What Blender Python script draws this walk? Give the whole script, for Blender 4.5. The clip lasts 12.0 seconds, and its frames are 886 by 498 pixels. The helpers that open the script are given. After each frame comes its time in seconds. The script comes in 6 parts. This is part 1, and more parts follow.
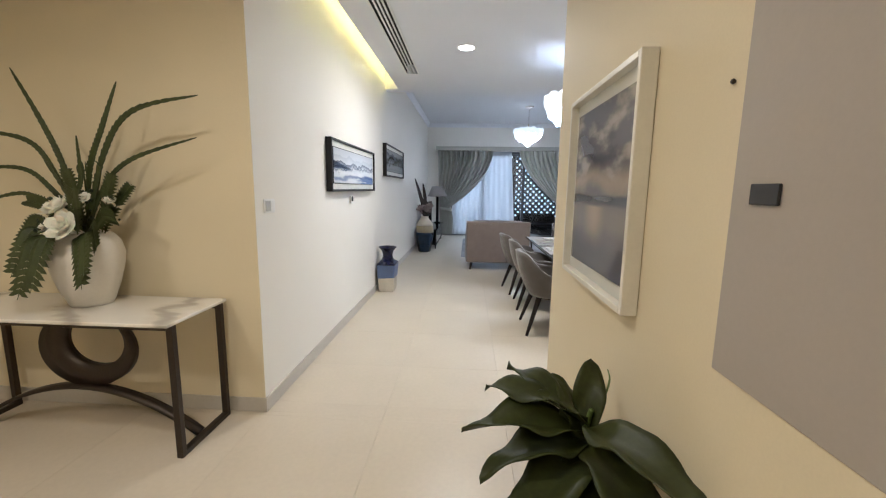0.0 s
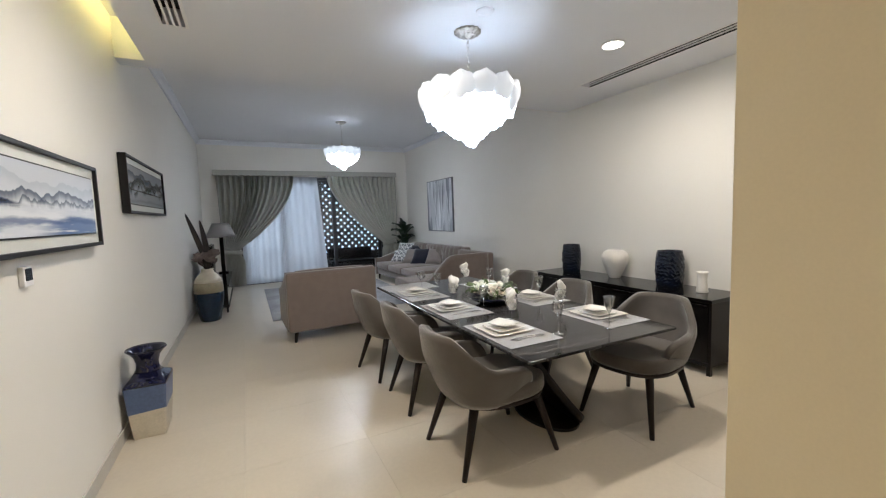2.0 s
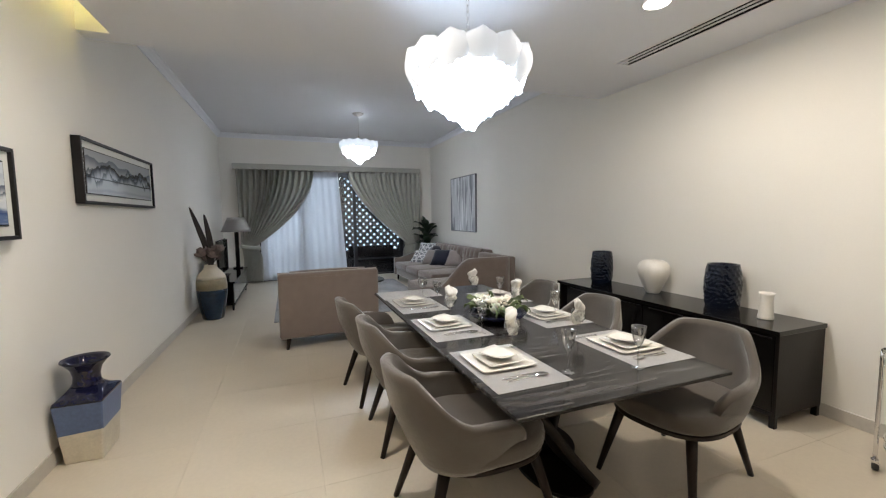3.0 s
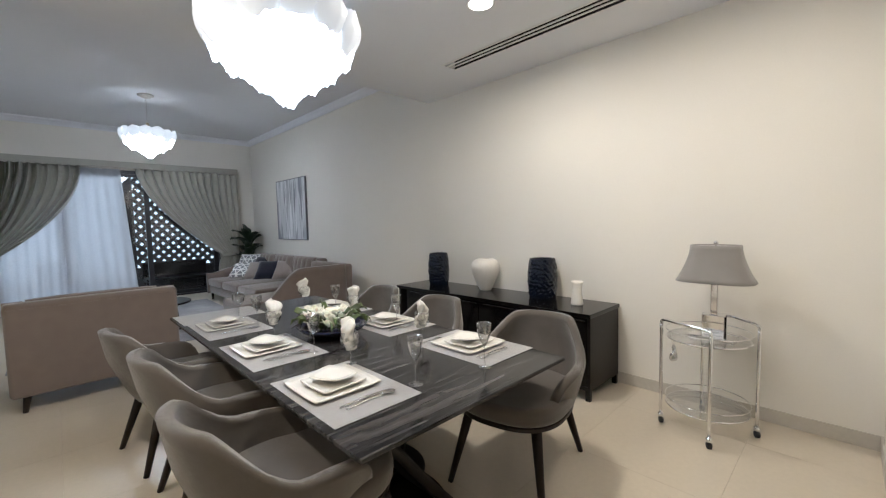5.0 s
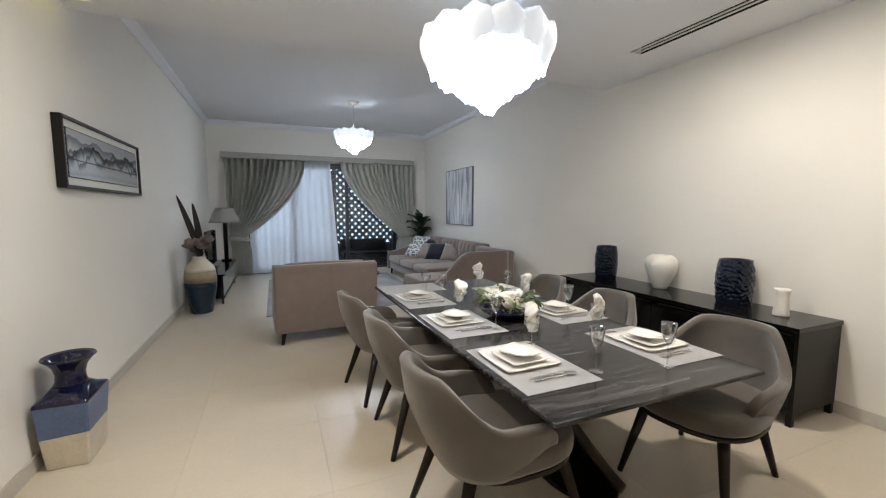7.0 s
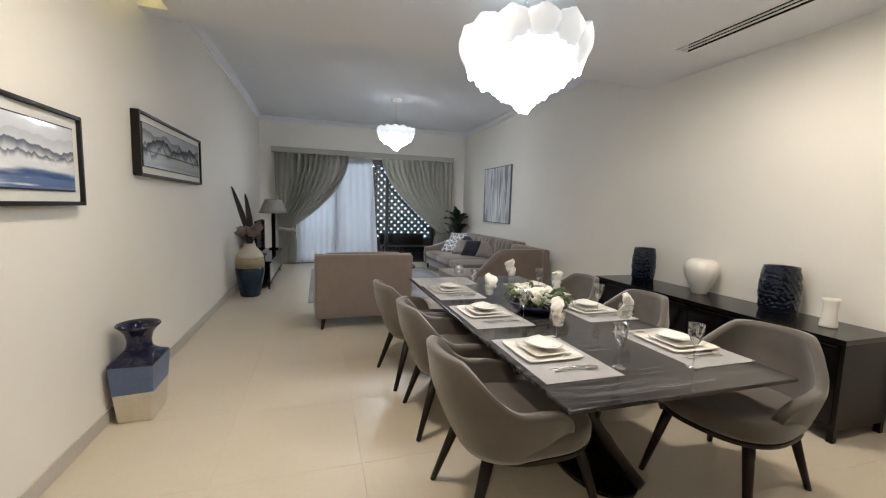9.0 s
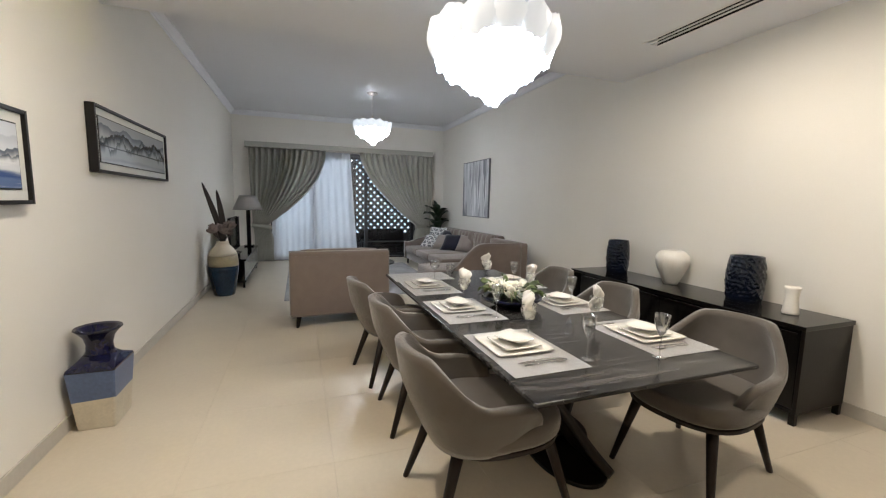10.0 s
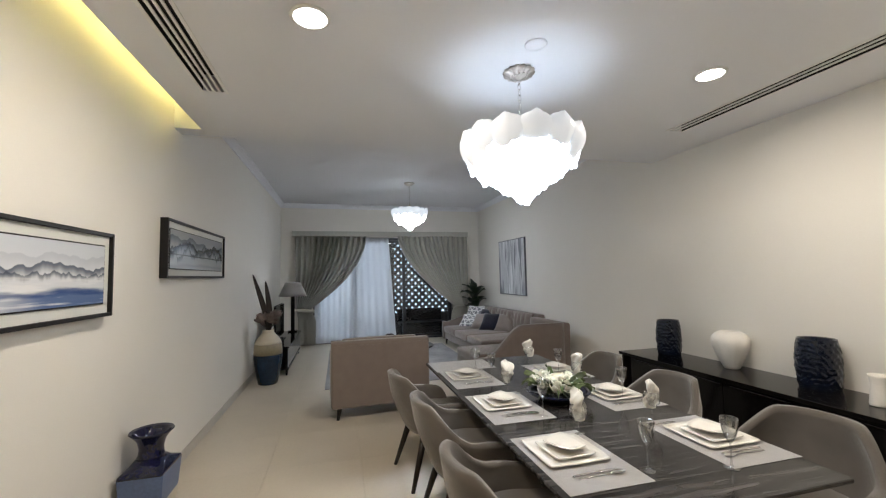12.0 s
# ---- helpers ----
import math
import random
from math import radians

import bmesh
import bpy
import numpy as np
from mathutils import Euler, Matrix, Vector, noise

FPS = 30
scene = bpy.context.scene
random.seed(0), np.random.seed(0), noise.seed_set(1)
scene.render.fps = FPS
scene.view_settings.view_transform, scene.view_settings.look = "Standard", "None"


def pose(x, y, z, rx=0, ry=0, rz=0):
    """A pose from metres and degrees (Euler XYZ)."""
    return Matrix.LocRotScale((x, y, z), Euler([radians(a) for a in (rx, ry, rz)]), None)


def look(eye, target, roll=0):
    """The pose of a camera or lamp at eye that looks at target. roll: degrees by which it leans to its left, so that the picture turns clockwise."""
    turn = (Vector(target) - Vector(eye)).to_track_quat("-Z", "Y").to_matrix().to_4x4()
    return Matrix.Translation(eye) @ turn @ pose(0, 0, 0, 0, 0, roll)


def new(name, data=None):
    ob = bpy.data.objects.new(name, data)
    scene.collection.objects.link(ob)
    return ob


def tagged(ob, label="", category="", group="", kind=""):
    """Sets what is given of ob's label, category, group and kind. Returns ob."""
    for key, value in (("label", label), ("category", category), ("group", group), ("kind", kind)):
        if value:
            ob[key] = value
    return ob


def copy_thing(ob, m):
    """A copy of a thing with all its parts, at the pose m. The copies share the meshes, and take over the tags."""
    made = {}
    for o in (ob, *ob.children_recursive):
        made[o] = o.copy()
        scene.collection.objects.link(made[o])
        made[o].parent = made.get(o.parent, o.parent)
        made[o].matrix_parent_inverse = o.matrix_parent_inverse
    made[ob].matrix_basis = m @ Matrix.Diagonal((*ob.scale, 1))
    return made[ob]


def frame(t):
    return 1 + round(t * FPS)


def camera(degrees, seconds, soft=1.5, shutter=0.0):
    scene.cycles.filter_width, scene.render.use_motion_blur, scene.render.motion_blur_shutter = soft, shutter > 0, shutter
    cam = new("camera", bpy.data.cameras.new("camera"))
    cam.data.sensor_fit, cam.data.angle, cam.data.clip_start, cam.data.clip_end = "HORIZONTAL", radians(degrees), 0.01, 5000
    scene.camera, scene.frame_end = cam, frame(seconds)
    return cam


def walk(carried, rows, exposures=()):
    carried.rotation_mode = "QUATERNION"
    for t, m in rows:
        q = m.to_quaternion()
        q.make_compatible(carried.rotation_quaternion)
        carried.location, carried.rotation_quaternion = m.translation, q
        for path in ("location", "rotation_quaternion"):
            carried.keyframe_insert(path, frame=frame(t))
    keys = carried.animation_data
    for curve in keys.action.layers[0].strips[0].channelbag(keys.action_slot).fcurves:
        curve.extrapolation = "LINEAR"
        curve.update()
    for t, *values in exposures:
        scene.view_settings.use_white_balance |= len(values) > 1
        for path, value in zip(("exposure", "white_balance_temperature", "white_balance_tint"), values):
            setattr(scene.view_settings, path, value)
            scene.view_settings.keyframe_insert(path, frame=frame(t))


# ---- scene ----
cam = camera(96.1, 12.0, 1.2)
PATH = [
    (0, (1.358, 0.088, 1.503), (1.239, 2.062, 1.205), 0.8),
    (0.5, (1.141, 0.543, 1.528), (1.213, 2.528, 1.299), 1.4),
    (1, (0.926, 1.054, 1.538), (1.282, 3.01, 1.316), 0.0),
    (1.5, (0.954, 1.645, 1.56), (1.568, 3.536, 1.34), -0.6),
    (2, (0.942, 2.137, 1.58), (1.822, 3.925, 1.412), -2.0),
    (2.5, (1.071, 2.371, 1.57), (1.869, 4.201, 1.454), -2.0),
    (3, (1.501, 2.552, 1.57), (2.217, 4.412, 1.402), -0.7),
    (3.5, (1.557, 2.608, 1.552), (2.327, 4.448, 1.415), -0.3),
    (5.5, (1.708, 2.867, 1.479), (3.176, 4.218, 1.336), -1.6),
    (6, (1.678, 2.827, 1.496), (3.032, 4.289, 1.321), -0.7),
    (6.5, (1.534, 2.779, 1.517), (2.56, 4.483, 1.311), -0.4),
    (7, (1.391, 2.753, 1.54), (2.165, 4.587, 1.344), 0.0),
    (9, (1.394, 2.634, 1.517), (1.989, 4.532, 1.308), 1.7),
    (9.5, (1.399, 2.642, 1.52), (2.007, 4.535, 1.296), 1.1),
    (10, (1.474, 2.633, 1.52), (2.149, 4.501, 1.286), 1.1),
    (10.5, (1.465, 2.636, 1.516), (2.149, 4.499, 1.267), 0.8),
    (11, (1.501, 2.654, 1.492), (2.17, 4.519, 1.217), 0.1),
    (11.5, (1.549, 2.663, 1.508), (2.212, 4.544, 1.362), 1.0),
    (12, (1.446, 2.593, 1.669), (1.951, 4.524, 1.801), -1.2),
]
EXPOSURES = [(0.0, 0.44, 5550, 10), (0.5, 0.16, 5500, 10), (1.0, 0.10, 5450, 10), (1.5, 0.06, 5800, 10), (3.5, 0.14, 6250, 10), (5.5, 0.05, 5950, 10), (6.4, 0.13, 5850, 10), (7.0, 0.20, 6150, 10), (9.0, 0.17, 6450, 10), (9.5, 0.18, 6450, 10), (10.7, 0.22, 6480, 10), (11.5, 0.25, 6500, 10), (12.0, -0.02, 6350, 10)]
walk(cam, [(t, look(eye, target, roll)) for t, eye, target, roll in PATH], EXPOSURES)

# ---- world, lamps, exposure ----
world = bpy.data.worlds.new("sky")
scene.world = world
world.use_nodes = True
wn = world.node_tree
sky = wn.nodes.new("ShaderNodeTexSky")
sky.sky_type = "NISHITA"
sky.sun_disc = False
sky.sun_elevation = radians(35)
sky.sun_rotation = radians(200)
wn.links.new(sky.outputs[0], wn.nodes["Background"].inputs[0])
wn.nodes["Background"].inputs[1].default_value = 0.06

H1, H2 = 3.03, 3.56          # dining ceiling, living ceiling
XR, YN, YS = 5.275, 13.245, 2.65   # right wall, window wall, dining south wall
YC = 2.514                   # face of the foyer wall behind the console
XH = 1.913                   # hall right wall
XW = 0.03                    # face of the long left wall
YSTEP = 6.725                # edge of the dropped ceiling


def lamp_disc(name, x, y, z, watts, color, size=0.13, spread=180):
    d = bpy.data.lights.new(name, "AREA")
    d.shape, d.size, d.energy, d.color, d.spread = "DISK", size, watts, color, radians(spread)
    ob = new(name, d)
    ob.location = (x, y, z)
    return ob


NEUTRAL = (1.0, 0.875, 0.72)
WARM = (1.0, 0.83, 0.62)
# The third lamp is unseen, added for the brighter right wall and cart.
DOWN = [(1.305, 4.69), (3.95, 4.717), (3.95, 3.30)]
# Foyer lamps are unseen; added and placed to give the foyer warm light.
FOYER = [(-1.10, -0.30), (0.30, 1.00), (0.60, -1.0)]
for x, y in DOWN:
    lamp_disc("downlight_lamp", x, y, H1 - 0.022, 35 if x < 2 else (29 if y > 4 else 17), NEUTRAL, 0.16, 176)
for x, y in FOYER:
    lamp_disc("unseen_foyer_lamp", x, y, H1 - 0.022, 21 if x < 0 else (14 if y > 0 else 5), WARM, 0.20, 155)


# ---- materials ----
def mat(name, base, rough=0.5, metal=0.0, var=0.08, scale=6.0, fine=60.0, bump=0.05, spec=0.5, **extra):
    """A surface with variation at a broad and a fine scale."""
    m = bpy.data.materials.new(name)
    m.use_nodes = True
    t = m.node_tree
    b = t.nodes["Principled BSDF"]
    L = t.links.new
    co = t.nodes.new("ShaderNodeTexCoord")
    n1 = t.nodes.new("ShaderNodeTexNoise")
    n1.inputs["Scale"].default_value, n1.inputs["Detail"].default_value = scale, 3
    n2 = t.nodes.new("ShaderNodeTexNoise")
    n2.inputs["Scale"].default_value, n2.inputs["Detail"].default_value = fine, 4
    L(co.outputs["Object"], n1.inputs["Vector"])
    L(co.outputs["Object"], n2.inputs["Vector"])
    add = t.nodes.new("ShaderNodeMath")
    add.operation = "ADD"
    L(n1.outputs[0], add.inputs[0])
    L(n2.outputs[0], add.inputs[1])
    rng = t.nodes.new("ShaderNodeMapRange")
    rng.inputs["From Min"].default_value, rng.inputs["From Max"].default_value = 0.6, 1.4
    rng.inputs["To Min"].default_value, rng.inputs["To Max"].default_value = 1 - var, 1 + var
    L(add.outputs[0], rng.inputs["Value"])
    mul = t.nodes.new("ShaderNodeVectorMath")
    mul.operation = "SCALE"
    mul.inputs[0].default_value = base[:3]
    L(rng.outputs[0], mul.inputs["Scale"])
    L(mul.outputs[0], b.inputs["Base Color"])
    b.inputs["Roughness"].default_value = rough
    b.inputs["Metallic"].default_value = metal
    b.inputs["Specular IOR Level"].default_value = spec
    if bump:
        bp = t.nodes.new("ShaderNodeBump")
        bp.inputs["Strength"].default_value, bp.inputs["Distance"].default_value = bump, 0.01
        L(n2.outputs[0], bp.inputs["Height"])
        L(bp.outputs[0], b.inputs["Normal"])
    for k, v in extra.items():
        b.inputs[k.replace("_", " ")].default_value = v
    return m


def nodes_of(m):
    t = m.node_tree
    return t, t.nodes["Principled BSDF"], t.links.new


def ramp(t, stops):
    r = t.nodes.new("ShaderNodeValToRGB")
    e = r.color_ramp.elements
    while len(e) < len(stops):
        e.new(0.5)
    for el, (p, c) in zip(e, stops):
        el.position, el.color = p, (*c, 1)
    return r


def veined(name, stops, scale, distortion, rough, stretch=(1, 1, 1), detail=4.0, coat=0.0):
    """Stone with drawn-out veins."""
    m = mat(name, (0.5, 0.5, 0.5), rough, bump=0.0)
    t, b, L = nodes_of(m)
    co = t.nodes.new("ShaderNodeTexCoord")
    mp = t.nodes.new("ShaderNodeMapping")
    mp.inputs["Scale"].default_value = stretch
    w = t.nodes.new("ShaderNodeTexWave")
    w.inputs["Scale"].default_value, w.inputs["Distortion"].default_value = scale, distortion
    w.inputs["Detail"].default_value, w.inputs["Detail Scale"].default_value = detail, 1.3
    r = ramp(t, stops)
    L(co.outputs["Object"], mp.inputs[0])
    L(mp.outputs[0], w.inputs["Vector"])
    L(w.outputs[1], r.inputs[0])
    L(r.outputs[0], b.inputs["Base Color"])
    b.inputs["Coat Weight"].default_value = coat
    return m


def glowing(name, color, strength, base=(0.9, 0.9, 0.9)):
    m = mat(name, base, 0.35, bump=0.02)
    t, b, L = nodes_of(m)
    b.inputs["Emission Color"].default_value = (*color, 1)
    b.inputs["Emission Strength"].default_value = strength
    return m


def woven(name, base, weave=420.0, var=0.1, rough=0.9):
    """Upholstery: a fine weave over a mottled tone."""
    m = mat(name, base, rough, var=var, scale=9.0, fine=weave, bump=0.25, spec=0.25)
    t, b, L = nodes_of(m)
    b.inputs["Sheen Weight"].default_value = 0.4
    b.inputs["Sheen Roughness"].default_value = 0.5
    return m


PAINT = mat("wall_paint", (0.78, 0.755, 0.70), 0.65, var=0.02, scale=1.5, fine=140, bump=0.03, spec=0.3)
# Wall paint with the foyer's warm light put into its beige.
PAINT_WARM_LIT = mat("warm_lit_paint", (0.73, 0.65, 0.475), 0.65, var=0.03, scale=1.5, fine=140, bump=0.03, spec=0.3)
# The chandeliers' cool light is tinted into this white as a faint blue.
CEIL = mat("ceiling_paint", (0.775, 0.785, 0.815), 0.8, var=0.015, scale=1.2, fine=120, bump=0.02, spec=0.2)
SKIRT = mat("skirting_tile", (0.50, 0.47, 0.42), 0.35, var=0.06, scale=5, fine=40, bump=0.02)
GROUT = mat("grout", (0.55, 0.49, 0.40), 0.9, var=0.1, scale=8, fine=90)
DARKWOOD = mat("espresso_wood", (0.006, 0.0042, 0.0035), 0.32, spec=0.22, var=0.25, scale=4, fine=45, bump=0.05)
LEGWOOD = mat("dark_leg_wood", (0.013, 0.0075, 0.0052), 0.4, spec=0.25, var=0.3, scale=10, fine=90, bump=0.05)
BLACKGLOSS = mat("black_lacquer", (0.004, 0.0035, 0.0035), 0.12, spec=0.3, var=0.15, scale=3, fine=40, bump=0.008)
FRAMEBLACK = mat("black_frame", (0.009, 0.008, 0.008), 0.45, spec=0.3, var=0.2, scale=12, fine=90, bump=0.03)
BRONZE = mat("dark_bronze_metal", (0.045, 0.034, 0.026), 0.42, 0.6, var=0.2, scale=8, fine=80)
ALU = mat("dark_aluminium", (0.035, 0.035, 0.04), 0.4, 0.3, var=0.1, scale=5, fine=60)
CHROME = mat("chrome", (0.85, 0.85, 0.86), 0.07, 1.0, var=0.03, bump=0.0)
NICKEL = mat("aged_nickel", (0.50, 0.46, 0.42), 0.28, 1.0, var=0.15, scale=40, fine=160, bump=0.08)
BRASS = mat("brass", (0.75, 0.56, 0.25), 0.25, 1.0, var=0.08, bump=0.0)
STEEL = mat("cutlery_steel", (0.72, 0.72, 0.72), 0.16, 1.0, var=0.04, bump=0.0)
PORCELAIN = mat("white_porcelain", (0.70, 0.675, 0.62), 0.14, var=0.02, scale=5, fine=60, bump=0.005)
WHITEPLASTIC = mat("white_plastic", (0.80, 0.80, 0.79), 0.35, var=0.02, bump=0.0)
PLATEGREY = mat("grey_white_plastic", (0.52, 0.52, 0.52), 0.35, var=0.03, bump=0.0)
DARKPLASTIC = mat("dark_plastic", (0.02, 0.02, 0.022), 0.25, var=0.05, bump=0.0)
NAPKIN = mat("linen_napkin", (0.66, 0.635, 0.58), 0.85, var=0.05, scale=30, fine=300, bump=0.15)
PLACEMAT = woven("woven_placemat", (0.30, 0.29, 0.285), 600, 0.14, 0.7)
CHAIRCLOTH = woven("taupe_chair_fabric", (0.094, 0.081, 0.069), 380, 0.18)
SOFACLOTH = woven("pinkish_taupe_sofa_fabric", (0.185, 0.148, 0.128), 300, 0.10)
NAVY = woven("navy_velvet", (0.006, 0.007, 0.019), 200, 0.2)
CUSHIONGREY = woven("taupe_cushion", (0.27, 0.23, 0.21), 250, 0.12)
CURTAIN = woven("sage_grey_curtain", (0.365, 0.362, 0.315), 260, 0.07)
PELMET = woven("pelmet_fabric", (0.42, 0.41, 0.365), 260, 0.05)
LAMPSHADE = woven("grey_lampshade", (0.26, 0.245, 0.235), 500, 0.06)
# Greyer than bare board: shade inside the deep frames is in the tone.
MATBOARD = mat("mat_board", (0.64, 0.645, 0.61), 0.85, var=0.02, scale=4, fine=120, bump=0.02)
WHITEWOOD = mat("white_frame_wood", (0.74, 0.715, 0.64), 0.4, var=0.04, scale=6, fine=70, bump=0.03)
SILVER = mat("silver_frame", (0.20, 0.20, 0.21), 0.35, 0.7, var=0.08)
LATTICEWOOD = mat("dark_lattice_wood", (0.035, 0.025, 0.022), 0.55, var=0.25, scale=6, fine=50)
LEAF = mat("glossy_leaf", (0.032, 0.040, 0.008), 0.5, spec=0.35, var=0.35, scale=7, fine=50, bump=0.1)
LEAFDARK = mat("dark_leaf", (0.014, 0.028, 0.013), 0.4, var=0.35, scale=8, fine=60, bump=0.1)
CENTRELEAF = mat("fresh_leaf", (0.075, 0.105, 0.028), 0.5, var=0.4, scale=12, fine=70, bump=0.1)
FERN = mat("fern_green", (0.040, 0.054, 0.014), 0.5, var=0.35, scale=14, fine=80, bump=0.1)
STEM = mat("green_stem", (0.12, 0.17, 0.04), 0.5, var=0.2)
DRYLEAF = mat("dried_brown_leaf", (0.022, 0.015, 0.012), 0.6, var=0.4, scale=9, fine=60, bump=0.15)
DRYFLOWER = mat("dusty_dried_petal", (0.20, 0.155, 0.14), 0.8, var=0.35, scale=20, fine=90, bump=0.2)
PETALWHITE = mat("white_petal", (0.78, 0.76, 0.66), 0.6, var=0.08, scale=15, fine=90, bump=0.08, Subsurface_Weight=0.1)
COBALT = mat("cobalt_glaze", (0.006, 0.007, 0.030), 0.06, var=0.4, scale=5, fine=40, bump=0.02)
STEELBLUE = mat("blue_grey_glaze", (0.085, 0.125, 0.24), 0.35, var=0.2, scale=6, fine=50, bump=0.06)
CREAMCLAY = mat("cream_clay", (0.56, 0.51, 0.41), 0.55, var=0.12, scale=9, fine=70, bump=0.1)
TANCLAY = mat("tan_band_glaze", (0.28, 0.24, 0.155), 0.4, var=0.2, scale=10, fine=70, bump=0.06)
DEEPBLUE = mat("deep_blue_glaze", (0.007, 0.020, 0.044), 0.16, var=0.35, scale=6, fine=50, bump=0.05)
NAVYVASE = mat("navy_embossed_glaze", (0.003, 0.006, 0.016), 0.10, var=0.3, scale=6, fine=50, bump=0.02)
WHITECLAY = mat("white_ceramic", (0.74, 0.71, 0.65), 0.35, var=0.04, scale=8, fine=60, bump=0.05)
SOIL = mat("potting_soil", (0.03, 0.02, 0.014), 0.95, var=0.4, scale=30, fine=150, bump=0.4)
POT = mat("dark_planter", (0.05, 0.045, 0.04), 0.5, var=0.15)
PANELGREY = mat("grey_panel_paint", (0.40, 0.365, 0.33), 0.5, var=0.03, scale=2, fine=90, bump=0.02)
DOORWOOD = mat("black_door", (0.012, 0.011, 0.012), 0.35, var=0.2, scale=5, fine=50)
BLACKSCREEN = mat("television_screen", (0.008, 0.008, 0.009), 0.08, var=0.05, bump=0.0)
RUBBER = mat("black_rubber", (0.02, 0.02, 0.02), 0.6, var=0.1)
VENTBLACK = mat("dark_slot", (0.012, 0.012, 0.012), 0.7, var=0.1)
RUG = mat("grey_blue_rug", (0.30, 0.30, 0.31), 0.95, var=0.4, scale=2.2, fine=160, bump=0.5)
CANDLE = mat("ivory_candle", (0.80, 0.76, 0.66), 0.5, var=0.03, Subsurface_Weight=0.2)
TERRACE = mat("terrace_tile", (0.30, 0.29, 0.28), 0.5, var=0.12)


def streaked_stone():
    """Near-black stone with drawn-out smoky streaks and a few pale threads."""
    m = mat("dark_veined_stone", (0.5, 0.5, 0.5), 0.16, bump=0.0, spec=0.4)
    t, b, L = nodes_of(m)
    co = t.nodes.new("ShaderNodeTexCoord")
    outs = []
    for scale, rz, stretch, detail, dist in ((1.0, 10, (0.50, 10.0, 1.0), 9.0, 0.7), (1.0, 4, (0.6, 30.0, 1.0), 7.0, 0.8)):
        mp = t.nodes.new("ShaderNodeMapping")
        mp.inputs["Rotation"].default_value = (0, 0, radians(rz))
        mp.inputs["Scale"].default_value = stretch
        n = t.nodes.new("ShaderNodeTexNoise")
        n.inputs["Scale"].default_value, n.inputs["Detail"].default_value, n.inputs["Distortion"].default_value = scale, detail, dist
        L(co.outputs["Object"], mp.inputs[0])
        L(mp.outputs[0], n.inputs["Vector"])
        outs.append(n.outputs[0])
    base = ramp(t, [(0.34, (0.009, 0.008, 0.008)), (0.47, (0.018, 0.0165, 0.016)), (0.57, (0.046, 0.042, 0.040)), (0.68, (0.020, 0.0185, 0.018))])
    L(outs[0], base.inputs[0])
    thread = ramp(t, [(0.50, (0, 0, 0)), (0.53, (0.5, 0.5, 0.5)), (0.56, (0.0, 0.0, 0.0))])
    L(outs[1], thread.inputs[0])
    mx = t.nodes.new("ShaderNodeMix")
    mx.data_type = "RGBA"
    L(thread.outputs[0], mx.inputs[0])
    L(base.outputs[0], mx.inputs[6])
    mx.inputs[7].default_value = (0.105, 0.10, 0.098, 1)
    mp = t.nodes.new("ShaderNodeMapping")
    mp.inputs["Rotation"].default_value = (0, 0, radians(7))
    mp.inputs["Scale"].default_value = (0.55, 1.0, 1.0)
    w = t.nodes.new("ShaderNodeTexWave")
    w.bands_direction = "Y"
    w.inputs["Scale"].default_value, w.inputs["Distortion"].default_value = 4.6, 15.0
    w.inputs["Detail"].default_value, w.inputs["Detail Scale"].default_value = 5.0, 0.7
    L(co.outputs["Object"], mp.inputs[0])
    L(mp.outputs[0], w.inputs["Vector"])
    line = ramp(t, [(0.0, (0.35, 0.35, 0.36)), (0.10, (0.78, 0.78, 0.79)), (0.5, (0.95, 0.95, 0.95)), (1.0, (1.35, 1.35, 1.37))])
    L(w.outputs[1], line.inputs[0])
    mu = t.nodes.new("ShaderNodeMix")
    mu.data_type, mu.blend_type = "RGBA", "MULTIPLY"
    mu.inputs[0].default_value = 1.0
    L(mx.outputs[2], mu.inputs[6])
    L(line.outputs[0], mu.inputs[7])
    L(mu.outputs[2], b.inputs["Base Color"])
    return m


TABLESTONE = streaked_stone()
MARBLE = veined("white_marble", [(0.0, (0.45, 0.42, 0.37)), (0.12, (0.70, 0.66, 0.59)), (0.4, (0.78, 0.75, 0.69)), (1.0, (0.80, 0.77, 0.71))],
                0.9, 9.0, 0.15, (0.5, 1.2, 1.0), 5.0)


def thin_glass(name, tint=(0.96, 0.98, 0.98), power=3.0, least=0.06, rough=0.02):
    """Thin blown or float glass: clear, with a mirror-like sheen that grows at the edge."""
    m = bpy.data.materials.new(name)
    m.use_nodes = True
    t, b, L = nodes_of(m)
    tr = t.nodes.new("ShaderNodeBsdfTransparent")
    tr.inputs[0].default_value = (*tint, 1)
    gl = t.nodes.new("ShaderNodeBsdfGlossy")
    gl.inputs["Roughness"].default_value = rough
    lw = t.nodes.new("ShaderNodeLayerWeight")
    lw.inputs[0].default_value = 0.5
    pw = t.nodes.new("ShaderNodeMath")
    pw.operation = "POWER"
    pw.inputs[1].default_value = power
    L(lw.outputs["Facing"], pw.inputs[0])
    fr = t.nodes.new("ShaderNodeMapRange")
    fr.inputs["To Min"].default_value, fr.inputs["To Max"].default_value = least, 0.9
    L(pw.outputs[0], fr.inputs["Value"])
    mx = t.nodes.new("ShaderNodeMixShader")
    L(fr.outputs[0], mx.inputs[0])
    L(tr.outputs[0], mx.inputs[1])
    L(gl.outputs[0], mx.inputs[2])
    L(mx.outputs[0], t.nodes["Material Output"].inputs[0])
    return m


